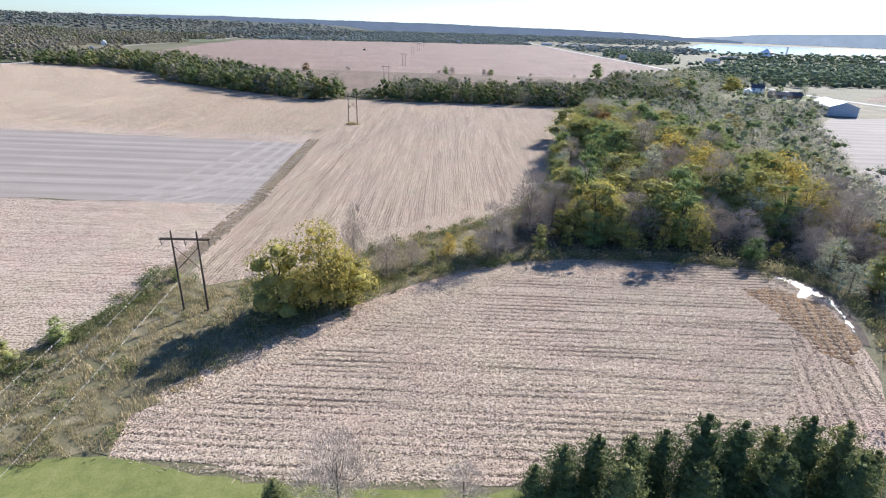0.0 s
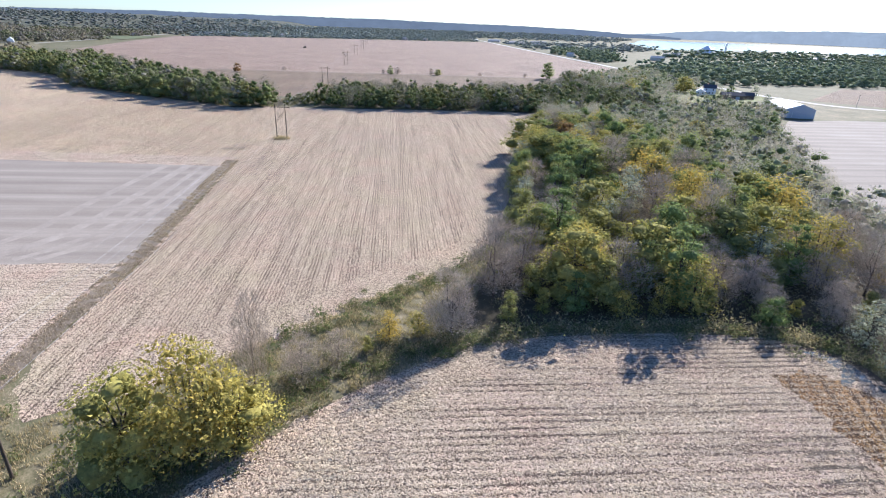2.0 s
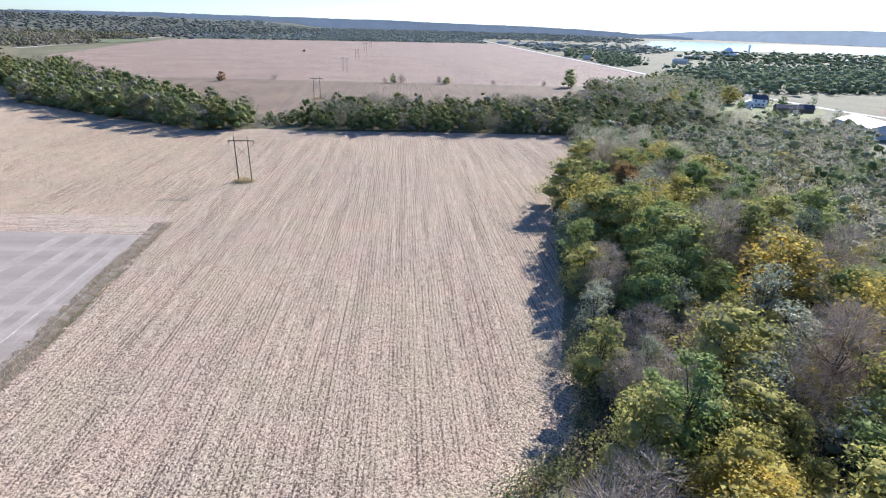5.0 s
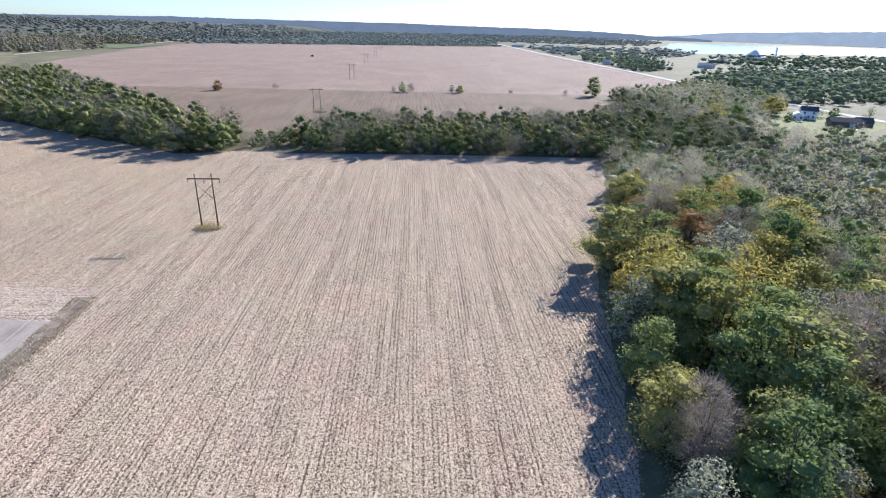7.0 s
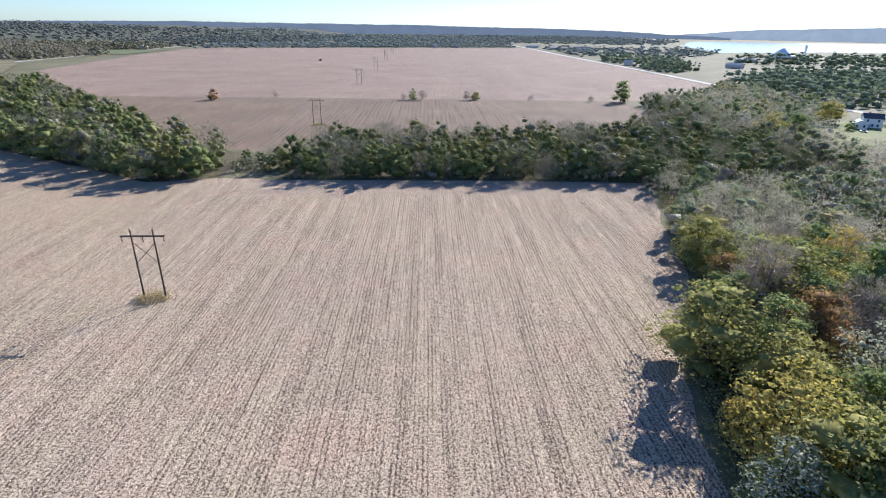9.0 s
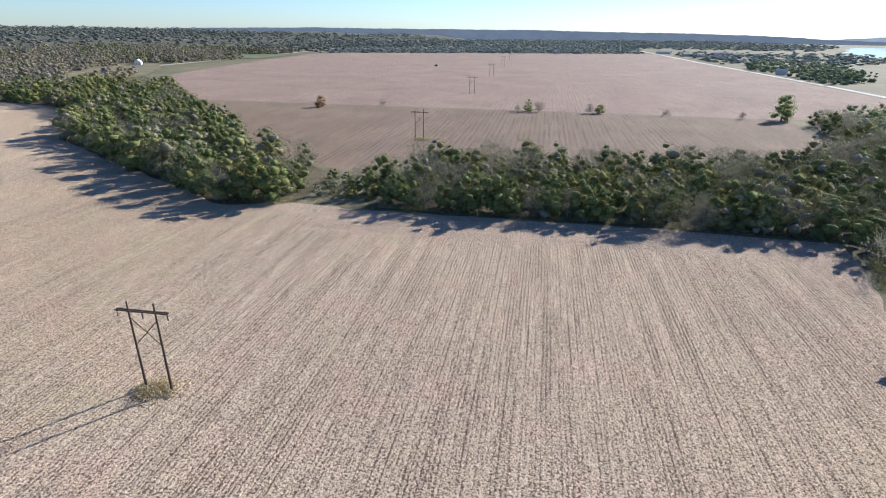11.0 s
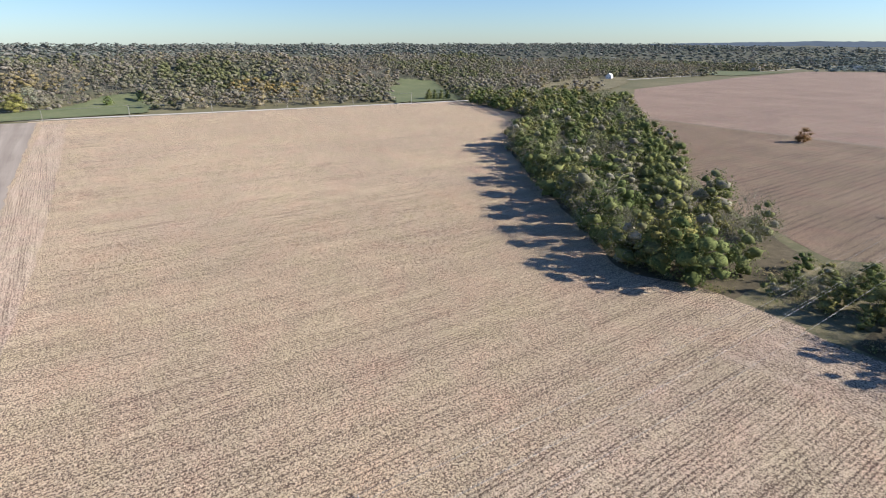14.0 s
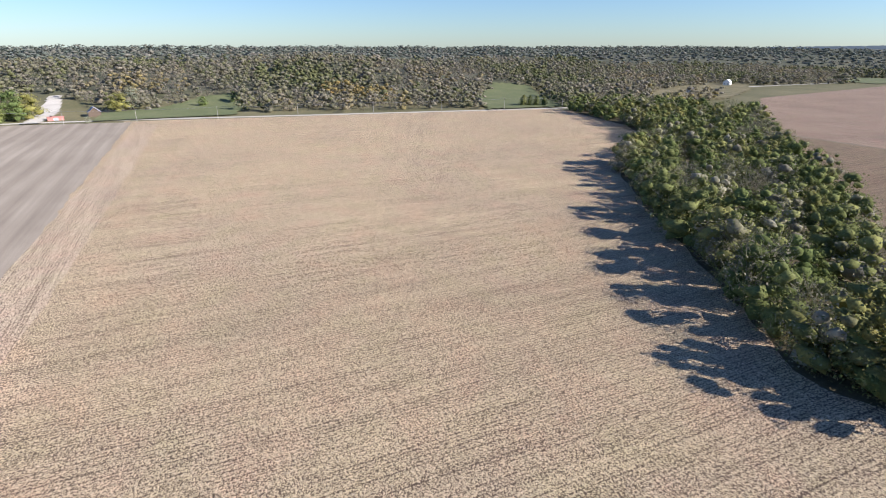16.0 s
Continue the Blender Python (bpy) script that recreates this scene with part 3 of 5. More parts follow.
WOODS = [(14, 126), (44, 128), (70, 127.5), (88, 121.5), (92.5, 107), (90.5, 95), (82, 75), (68, 56), (90, 30), (150, 30), (150, 145), (166, 200), (208, 300), (236, 352), (276, 402), (272, 440), (232, 470), (240, 500), (262, 560), (330, 600), (326, 780), (250, 690), (190, 665), (178, 585), (135, 515), (66, 484), (-50, 474), (-54, 411), (28, 411.5), (101, 410), (99, 394), (87, 349), (79, 317), (71, 301), (61, 286), (53, 249), (46, 212), (39, 190), (36, 177), (30, 164), (22, 150)]
HEDGE_WEST = [(-74, 412), (-105, 405), (-146, 430), (-212, 469), (-238, 484), (-266, 513), (-287, 556), (-332, 586), (-377, 607), (-462, 624), (-480, 640), (-440, 720), (-352, 722), (-300, 668), (-258, 618), (-206, 577), (-159, 517), (-110, 474), (-74, 452)]
sheet("woods_floor", WOODS, 0.045, M_litter, "shaded leaf litter under the trees", "ground", 6, 1.0)
sheet("hedge_floor", HEDGE_WEST, 0.045, M_litter, "shaded leaf litter under the hedgerow", "ground", 6, 1.0)
sheet("hedge_gap", [(-52, 411), (-76, 412), (-76, 452), (-60, 474), (-48, 474)], 0.046, M_rough, "rough grass where the power line cuts the hedgerow", "verge", 3, 0.8)
sheet("yard_lawn", [(236, 487), (262, 478), (300, 484), (345, 520), (362, 552), (340, 580), (285, 575), (262, 545), (246, 515)], 0.07, M_lawn, "green farmyard lawn", "lawn")
sheet("barn_verge", [(276, 404), (330, 405), (410, 425), (392, 488), (350, 500), (300, 470), (276, 445)], 0.065, M_rough, "grassy yard round the barn", "verge")
ribbon("road", [(-590, -300), (-572, 100), (-558, 253), (-524, 427), (-487, 625), (-478, 700), (-520, 850), (-600, 1000), (-610, 1300), (-640, 1900)], 7, 0.12, M_gravel, "pale gravel country road", "road", 0.04)
ribbon("road_east", [(300, 2300), (307, 1900), (317, 1472), (338, 987), (341, 837), (352, 640), (368, 520), (415, 462), (600, 410), (900, 360)], 8, 0.12, M_gravel, "pale concrete country road", "road", 0.04)
sheet("river", [(820, 1740), (1300, 1900), (2200, 1750), (3300, 1300), (4700, 1500), (4700, 2600), (3200, 2850), (2100, 3150), (1350, 3080), (950, 2300)], 0.3, M_water, "broad bright river", "river", 60, 8)


# ---- trees ----
def leaf_tris(rng, pts, size, up=0.5, slim=0.75, out=None, pull=0.9):
    """One small uneven triangle at every point, turned roughly towards out."""
    n = len(pts)
    nrm = rng.normal(size=(n, 3)) + np.array((0, 0, up))
    if out is not None:
        nrm = nrm * 0.8 + out * pull
    a = np.cross(rng.normal(size=(n, 3)), nrm)
    a /= np.linalg.norm(a, axis=1)[:, None] + 1e-9
    b = np.cross(nrm, a)
    b /= np.linalg.norm(b, axis=1)[:, None] + 1e-9
    s = size * rng.uniform(0.55, 1.4, n)[:, None]
    return np.stack([pts - a * s * 0.6, pts + a * s * 0.5 + b * s * slim * 0.2, pts + b * s * slim], 1).reshape(-1, 3)


def ball(level):
    """Corners and triangles of a round blank."""
    bm = bmesh.new()
    bmesh.ops.create_icosphere(bm, subdivisions=level, radius=1.0)
    v = np.array([p.co[:] for p in bm.verts])
    t = np.array([[p.index for p in f.verts] for f in bm.faces])
    bm.free()
    return v, t


BALL_ROUGH = ball(1)


def crown_points(rng, n, height, radius, low=0.25, lobes=11, hollow=0.5):
    """Points on the shells of uneven lobes that make up a crown, the lobes' centres, the ways out, and the lobes' radii."""
    ang = np.arange(lobes) * 2.4 + rng.uniform(-0.5, 0.5, lobes)
    lev = np.clip((np.arange(lobes)[::-1] + rng.uniform(-0.7, 0.7, lobes)) / max(1, lobes - 1), 0, 1)
    lev[0] = 1.0
    spread = radius * 0.6 * np.sqrt(rng.uniform(0.25, 1, lobes)) * np.sin(np.pi * (0.22 + 0.7 * lev)) ** 0.7
    lr = radius * rng.uniform(0.36, 0.64, lobes) * (1.08 - 0.35 * lev)
    zc = height * (low + 0.14) + lev * (height * (0.86 - low) - lr)
    c = np.stack([spread * np.cos(ang), spread * np.sin(ang), zc], 1)
    w = lr ** 2
    k = rng.choice(lobes, n, p=w / w.sum())
    d = rng.normal(size=(n, 3))
    d /= np.linalg.norm(d, axis=1)[:, None]
    d[:, 2] = np.where(d[:, 2] < -0.3, -d[:, 2] * rng.uniform(0.2, 1, n), d[:, 2])
    r = lr[k] * (hollow + (1 - hollow) * rng.uniform(0, 1, n) ** 0.45) * (1 + 0.09 * rng.normal(size=n))
    return c[k] + d * r[:, None] * np.array((1, 1, 0.85)), c, d, lr


def crown_core(rng, centres, lr, blank, fill=0.9, rough=0.16):
    """The dense uneven leafage inside each lobe."""
    v0, t0 = blank
    bits = []
    for c, r in zip(centres, lr):
        k = 1 + rng.normal(0, rough, len(v0))
        bits.append((v0 * (k * r * fill)[:, None] * np.array((1, 1, 0.85)) * rng.uniform(0.88, 1.12, 3) + c, t0))
    return joined(bits)


def trunk_mesh(rng, name, height, radius, centres, thick, mat):
    """A tapered, slightly bent trunk with limbs that reach into the crown."""
    lean = rng.normal(0, 0.025 * height, 2)
    top = height * 0.72
    spine = [(lean[0] * t * t, lean[1] * t * t, top * t) for t in (0, 0.05, 0.3, 0.6, 1)]
    bits = [tube(spine, [thick * 1.5, thick, thick * 0.8, thick * 0.5, thick * 0.12], 6)]
    for c in centres[:8]:
        t = rng.uniform(0.25, 0.7)
        s = np.array((lean[0] * t * t, lean[1] * t * t, top * t))
        e = np.array(c)
        e[2] = max(e[2], s[2] + 0.4)
        m = (s + e) / 2 + np.array((0, 0, -0.04 * height)) + rng.normal(0, 0.03 * height, 3)
        bits.append(tube([s, m, e], [thick * 0.42, thick * 0.26, thick * 0.07], 4))
    V, T = joined(bits)
    return np_mesh(name, V, T, mat)


def twig_tris(rng, pts, out, scale):
    """Fine thin twigs all through a leafless crown, fanning up and out."""
    n = len(pts)
    d = out + rng.normal(0, 0.55, (n, 3)) + np.array((0, 0, 0.7))
    d /= np.linalg.norm(d, axis=1)[:, None]
    ln = scale * rng.uniform(0.05, 0.15, n)[:, None]
    side = np.cross(d, rng.normal(size=(n, 3)))
    side /= np.linalg.norm(side, axis=1)[:, None] + 1e-9
    w = scale * rng.uniform(0.0008, 0.0022, n)[:, None]
    return np.stack([pts - side * w, pts + side * w, pts + d * ln], 1).reshape(-1, 3)


def tris_of(v):
    return np.arange(len(v)).reshape(-1, 3)


def tree_model(name, kind, label, seed, height=11.0, radius=4.2, leaves=1900, size=0.42, low=-0.05):
    rng = np.random.default_rng(seed)
    t = thing(name, label, "tree", "trees of the wood")
    airy = kind in ("gold", "silver")
    pts, centres, out, lr = crown_points(rng, leaves * (2 if kind == "bare" else 1), height, radius, low, 14, 0.5 if kind == "bare" else 0.62)
    if kind == "bare":
        v = np.concatenate([twig_tris(rng, pts, out, height), leaf_tris(rng, pts[: leaves // 10], size * 0.6)])
        tri = tris_of(v)
    else:
        v = leaf_tris(rng, pts, size, out=out, pull=0.9)
        v, tri = joined([(v, tris_of(v)), crown_core(rng, centres, lr, BALL_ROUGH, 0.25 if airy else 0.5, 0.25)])
    part("trunk", trunk_mesh(rng, "trunk", height, radius, centres, (0.009 if kind == "bare" else 0.016) * height + 0.04, M_bark), M_bark, t)
    part("crown", np_mesh("crown", v, tri, M_leaf[kind], smooth=True), M_leaf[kind], t)
    return t


def conifer_model(name, label, seed, height=10.0, radius=2.9, leaves=4600, size=0.4):
    """A full-crowned pine: tiers of upswept boughs that end in needle tufts, and dense needles within."""
    rng = np.random.default_rng(seed)
    t = thing(name, label, "tree", "row of conifers")
    tiers = 12
    tips, outs = [], []
    for k in range(tiers):
        f = k / (tiers - 1)
        reach = radius * (1.0 - f ** 1.6) ** 0.62 * (0.75 + 0.25 * math.sin(min(1, f * 4) * math.pi / 2)) + 0.25
        arms = 9 if f < 0.7 else 6
        for a in np.arange(arms) * 2 * math.pi / arms + rng.uniform(0, 6):
            a = a + rng.normal(0, 0.2)
            ln = reach * rng.uniform(0.72, 1.12)
            m = max(8, int(leaves / tiers / arms * (0.5 + reach / radius)))
            u = rng.uniform(0.25, 1, m) ** 0.7
            side = rng.normal(0, 0.16, m) * (0.5 + ln)
            z = height * (0.05 + 0.9 * f) + 0.28 * ln * u ** 2 + rng.normal(0, 0.13, m) + rng.uniform(-0.3, 0.3)
            tips.append(np.stack([np.cos(a) * ln * u - np.sin(a) * side, np.sin(a) * ln * u + np.cos(a) * side, z], 1))
            outs.append(np.stack([np.full(m, math.cos(a)), np.full(m, math.sin(a)), np.full(m, 0.9)], 1))
    pts, out = np.concatenate(tips), np.concatenate(outs)
    v = leaf_tris(rng, pts, size, 0.6, 0.45, out, 0.8)
    f = np.linspace(0.1, 0.86, 9)
    cc = np.stack([rng.normal(0, 0.15, 9), rng.normal(0, 0.15, 9), height * f], 1)
    v, tri = joined([(v, tris_of(v)), crown_core(rng, cc, radius * (1.0 - f ** 1.6) ** 0.62 * 0.6, BALL_ROUGH, 0.9, 0.25)])
    tv, tt = tube([(0, 0, 0), (0.05, 0, height * 0.5), (0, 0, height * 0.97)], [0.22, 0.14, 0.02], 6)
    part("trunk", np_mesh("trunk", tv, tt, M_bark), M_bark, t)
    part("crown", np_mesh("crown", v, tri, M_leaf["pine"], smooth=True), M_leaf["pine"], t)
    return t


KINDS = (("green", "green leafy tree with a rounded lobed crown", 0.20), ("olive", "olive-yellow autumn tree with a rounded crown", 0.22),
         ("gold", "golden autumn tree with thinning leaves", 0.07), ("silver", "grey-green tree with a pale airy crown", 0.26),
         ("bare", "leafless grey tree with fine twigs", 0.23), ("rust", "rusty orange autumn tree", 0.02))
models = {}
for ki, (kind, label, share) in enumerate(KINDS):
    models[kind] = [tree_model("tree", kind, label, 100 + 10 * ki + j, leaves=2400 if kind == "bare" else 2700 if kind in ("gold", "silver") else 3200, size=0.24 if kind == "silver" else 0.27, radius=(4.2, 4.8, 3.7)[j], height=(11.0, 10.0, 12.0)[j]) for j in range(2 if kind == "rust" else 3)]
placed = set()


def put_tree(kind, x, y, height, rng, wide=1.0, label="", which=None):
    """A tree of that kind and height; the models themselves are the first to be placed."""
    src = models[kind][int(rng.integers(0, len(models[kind]))) if which is None else which]
    h0 = max(c[2] for c in src.children[1].bound_box) if src.children[1].name.startswith("crown") else 10.0
    s = height / h0
    m = pose(x, y, float(ground_height(x, y)), 0, 0, rng.uniform(0, 360)) @ Matrix.Diagonal((s * wide, s * wide, s, 1))
    if src in placed:
        ob = copy_thing(src, m)
    else:
        placed.add(src)
        src.matrix_basis = m
        ob = src
    if label:
        ob["label"] = label
    return ob


rng = np.random.default_rng(11)
spots = scatter(WOODS, 8.4, rng)
# the stretch of wood along the two near fields is built tree by tree
front = (spots[:, 0] < 120) & (spots[:, 1] > 85) & (spots[:, 1] < 330)
edge_d = np.array([min(math.dist(p, q) for q in FIELD_MAIN + FIELD_NEAR) for p in spots])
score = np.where(front, edge_d + 0.25 * np.abs(spots[:, 1] - 170), 1e6)
order = np.argsort(score)
near_ids, rest_ids = order[:232], order[232:]
names, shares = [k[0] for k in KINDS], np.array([k[2] for k in KINDS])
for i in near_ids:
    x, y = spots[i]
    sh = shares.copy()
    if y < 160:
        sh = sh * np.array((0.7, 1.9, 3.4, 0.8, 1.2, 0.3))
    elif x < 75 and 205 < y < 300:
        sh = sh * np.array((3.4, 2.6, 0.5, 0.3, 0.2, 0.5))
    kind = names[int(rng.choice(len(names), p=sh / sh.sum()))]
    hgt = rng.uniform(6.0, 8.5) if y < 134 else rng.uniform(7.5, 10.5) if edge_d[i] < 9 and y < 160 else rng.uniform(9.5, 14.0)
    if x < 80 and 205 < y < 300:
        hgt = rng.uniform(11.0, 14.5)
    if x > 77 and y < 121:
        hgt = rng.uniform(6.0, 9.0)
    put_tree(kind, x, y, hgt, rng, rng.uniform(1.0, 1.25))


def crown_bank(seed, n_models, leaves, size, twiggy=0.25, pull=1.6, lobes=9, radius=0.44, blank=BALL_ROUGH, fill=0.9):
    """A few crowns as bare arrays, for joined woodland: dense lobes with loose leaves round them."""
    bank = []
    for j in range(n_models):
        r = np.random.default_rng(seed + j)
        bare = j < n_models * twiggy
        pts, centres, out, lr = crown_points(r, leaves, 1.0, radius, 0.0, lobes, 0.6 if bare else 0.66)
        v = leaf_tris(r, pts, size, out=out, pull=pull)
        if bare:
            v = np.concatenate([twig_tris(r, pts, out, 1.6), v[: 3 * (leaves // 2)]])
            bank.append((v, tris_of(v), True))
        else:
            bank.append((*joined([(v, tris_of(v)), crown_core(r, centres, lr, blank, fill, 0.25)]), False))
    return bank


def woodland(name, label, places, heights, tints, bank, mat, seed, wide=1.0, trunk=True):
    """All crowns of a stretch of wood as one mesh."""
    r = np.random.default_rng(seed)
    V, T, C, o = [], [], [], 0
    for (x, y), h, tint in zip(places, heights, tints):
        pool = [b for b in bank if b[2]] if 0.45 < tint < 0.66 else [b for b in bank if not b[2]]
        pool = pool or bank
        v, tri, _ = pool[int(r.integers(0, len(pool)))]
        a, w = r.uniform(0, 2 * math.pi), wide * r.uniform(0.85, 1.2)
        ca, sa = math.cos(a) * h * w, math.sin(a) * h * w
        z0 = float(ground_height(x, y))
        q = np.stack([v[:, 0] * ca - v[:, 1] * sa + x, v[:, 0] * sa + v[:, 1] * ca + y, v[:, 2] * h + z0], 1)
        if trunk:
            t0, m = 0.016 * h, len(q)
            q = np.concatenate([q, [(x - t0, y, z0), (x + t0, y, z0), (x, y, z0 + h * 0.7), (x, y - t0, z0), (x, y + t0, z0), (x, y, z0 + h * 0.7)]])
            tri = np.concatenate([tri, [(m, m + 1, m + 2), (m + 3, m + 4, m + 5)]])
        V.append(q)
        T.append(tri + o)
        o += len(q)
        C.append(np.full(len(q), tint))
    return tagged(new(name, np_mesh(name, np.concatenate(V), np.concatenate(T), mat, np.concatenate(C), True)), label, "woodland", "", "stuff")


def along(pts, step, off, rng):
    out = []
    for a, b in zip(pts[:-1], pts[1:]):
        k = max(1, int(math.dist(a, b) / step))
        for j in range(k):
            f = (j + rng.uniform(0, 1)) / k
            out.append((a[0] + (b[0] - a[0]) * f + rng.normal(0, off), a[1] + (b[1] - a[1]) * f + rng.normal(0, off)))
    return out


bank_mid = crown_bank(300, 14, 900, 0.032, 0.25, 0.9, 10, 0.48, BALL_ROUGH, 0.54)
bank_low = crown_bank(340, 10, 95, 0.084, 0.2, 1.3, 5, 0.48, BALL_ROUGH, 0.66)
bank_far = crown_bank(380, 8, 30, 0.14, 0.0, 1.3, 3, 0.5, BALL_ROUGH, 0.7)
bank_dist = crown_bank(420, 6, 18, 0.18, 0.0, 0.6, 3, 0.5, BALL_ROUGH, 0.75)
bank_thin = crown_bank(320, 12, 300, 0.054, 0.25, 1.0, 7, 0.5, BALL_ROUGH, 0.55)
P = spots[rest_ids]
close = (P[:, 0] < 130) & (P[:, 1] < 430)
north = (P[:, 1] > 400) & (P[:, 0] < 190)
for k, bank, leafmat in ((close & ~north, bank_mid, M_woods), (~close & ~north, bank_thin, M_woods), (north, bank_mid, M_hedge)):
    Q = P[k]
    tq = np.where(rng.uniform(0, 1, len(Q)) < 0.27, rng.uniform(0.46, 0.64, len(Q)), np.where(rng.uniform(0, 1, len(Q)) < 0.62, rng.uniform(0, 0.44, len(Q)), rng.uniform(0.68, 0.93, len(Q))))
    if bank is bank_thin:
        tq = np.where((tq > 0.66) & (rng.uniform(0, 1, len(Q)) < 0.7), rng.uniform(0.3, 0.64, len(Q)), tq)
    woodland("woodland", "mixed autumn wood of green, olive and grey trees", Q, rng.uniform(8.5, 14.5, len(Q)) * (1.1 if leafmat is M_hedge else 1.0), tq, bank, leafmat, 21 + len(Q), 1.08)
P = np.array(along([(-48, 414.5), (28, 415.5), (98, 413.5)], 6.0, 0.8, rng))
woodland("hedgerow", "dense hedgerow of green and grey trees at the field edge", P, rng.uniform(9.5, 14.5, len(P)), np.where(rng.uniform(0, 1, len(P)) < 0.3, rng.uniform(0.46, 0.64, len(P)), rng.uniform(0, 0.42, len(P))), bank_mid, M_hedge, 25)
P = np.concatenate([scatter(HEDGE_WEST, 12.0, rng), scatter([(-74, 420), (-52, 420), (-50, 460), (-74, 450)], 6.5, rng)])
P = np.concatenate([P, np.array(along([(-78, 415), (-105, 409), (-146, 434), (-212, 473), (-238, 488), (-266, 517), (-288, 560), (-332, 590), (-377, 611)], 7.0, 1.0, rng))])
ht = np.where((P[:, 0] > -75), 0.4, 1.0) * rng.uniform(11.5, 18.0, len(P))
tt = np.where(rng.uniform(0, 1, len(P)) < 0.16, rng.uniform(0.46, 0.64, len(P)), np.where(rng.uniform(0, 1, len(P)) < 0.7, rng.uniform(0, 0.42, len(P)), rng.uniform(0.68, 0.95, len(P))))
woodland("hedgerow", "dense hedgerow of green and olive trees", P, ht, tt, bank_mid, M_hedge, 22, 1.12)

# brush along the foot of the wood and under the power line
def shrubs(name, label, places, lo, hi, mat, seed, leaves=150):
    r = np.random.default_rng(seed)
    V, C = [], []
    for x, y in places:
        h = r.uniform(lo, hi)
        pts = r.normal(size=(leaves, 3)) * np.array((0.42, 0.42, 0.3)) * h
        pts[:, 2] = np.abs(pts[:, 2]) + 0.1 * h * r.uniform(0, 1, leaves)
        v = leaf_tris(r, pts, 0.2 * h ** 0.6) + np.array((x, y, 0.05))
        v[:, 2] = np.maximum(v[:, 2], 0.02)
        V.append(v)
        C.append(np.full(len(v), r.uniform(0, 1)))
    V, C = np.concatenate(V), np.concatenate(C)
    return tagged(new(name, np_mesh(name, V, tris_of(V), mat, C)), label, "brush", "", "stuff")


under = scatter([(20, 124), (70, 120), (86, 108), (100, 120), (110, 200), (105, 320), (80, 312), (62, 284), (48, 212), (38, 185)], 4.6, rng)
shrubs("wood_understory", "low bushes between the trees of the wood", under, 1.8, 3.8, M_brush, 35, 90)
wood_foot = along([(13, 121.5), (30, 124.5), (48, 125.3), (68, 124.6), (87, 119), (92, 107), (90, 95), (82, 76)], 0.9, 1.0, rng) + along([(101, 394), (88, 349), (80, 317), (72, 301), (62, 286), (54, 249), (47, 212), (40, 190), (31, 165), (20, 158)], 1.1, 1.2, rng)
hedge_foot = along([(-50, 413), (28, 414), (100, 412)], 1.2, 1.0, rng) + along([(-78, 414), (-105, 409), (-146, 434), (-212, 474), (-266, 518), (-288, 561)], 1.6, 1.2, rng) + along([(-76, 425), (-52, 430)], 1.2, 5, rng) + along([(-76, 440), (-56, 450)], 1.2, 5, rng)
shrubs("wood_edge_brush", "tangled low brush at the foot of the wood", wood_foot, 1.6, 3.4, M_brush, 31, 130)
shrubs("hedge_brush", "low brush at the foot of the hedgerow", hedge_foot, 1.5, 3.2, M_brush, 32, 90)
BANK = [(-74, 66), (-80, 50), (-62, 48), (-44, 53), (-45.5, 60), (-39, 67), (-31, 80.5), (-25, 89), (-13, 101), (1, 111), (14, 118), (24, 161), (11, 151), (-8, 137), (-21, 124), (-31, 116), (-40, 107), (-52, 101), (-62, 110), (-66, 92)]
bank_bushes = scatter(BANK, 4.2, rng)
bank_bushes = [tuple(p) for p in bank_bushes if rng.uniform() < 0.55]
bank_strip = bank_bushes + along([(-72, 62), (-66, 82), (-63, 96), (-64, 112)], 0.7, 1.8, rng) + along([(-34, 83), (-26, 94), (-14, 106), (0, 116), (14, 121)], 0.5, 2.4, rng) + along([(-24, 118), (-8, 132), (8, 146), (22, 158)], 0.8, 2.6, rng) + along([(-60, 55), (-90, 0)], 0.8, 5, rng) + along([(-68, 76), (-62, 100)], 0.7, 1.5, rng)
shrubs("bank_brush", "green and brown bushes on the rough bank", bank_strip, 0.7, 2.6, M_bankbrush, 33, 110)


def blades(name, label, poly, n, height, mat, seed, width=0.10):
    r = np.random.default_rng(seed)
    xs, ys = [p[0] for p in poly], [p[1] for p in poly]
    x, y = r.uniform(min(xs), max(xs), n * 3), r.uniform(min(ys), max(ys), n * 3)
    clump = np.sin(x * 0.9 + np.sin(y * 0.7) * 2) * np.sin(y * 0.8 + x * 0.2) > -0.35
    k = np.flatnonzero(inside(poly, x, y) & clump)[:n]
    x, y, m = x[k], y[k], len(k)
    h = height * r.uniform(0.4, 1.2, m)
    a = r.uniform(0, 2 * math.pi, m)
    w = width * r.uniform(0.6, 1.5, m)
    z = np.full(m, 0.05)
    v = np.stack([np.stack([x - np.cos(a) * w, y - np.sin(a) * w, z], 1), np.stack([x + np.cos(a) * w, y + np.sin(a) * w, z], 1),
                  np.stack([x + r.normal(0, 0.3, m) * h, y + r.normal(0, 0.3, m) * h, z + h], 1)], 1).reshape(-1, 3)
    tint = np.repeat(np.clip(0.5 + 0.3 * np.sin(x * 0.21 + 1) * np.cos(y * 0.17) + r.normal(0, 0.15, m), 0, 1), 3)
    return tagged(new(name, np_mesh(name, v, tris_of(v), mat, tint)), label, "grass", "", "stuff")


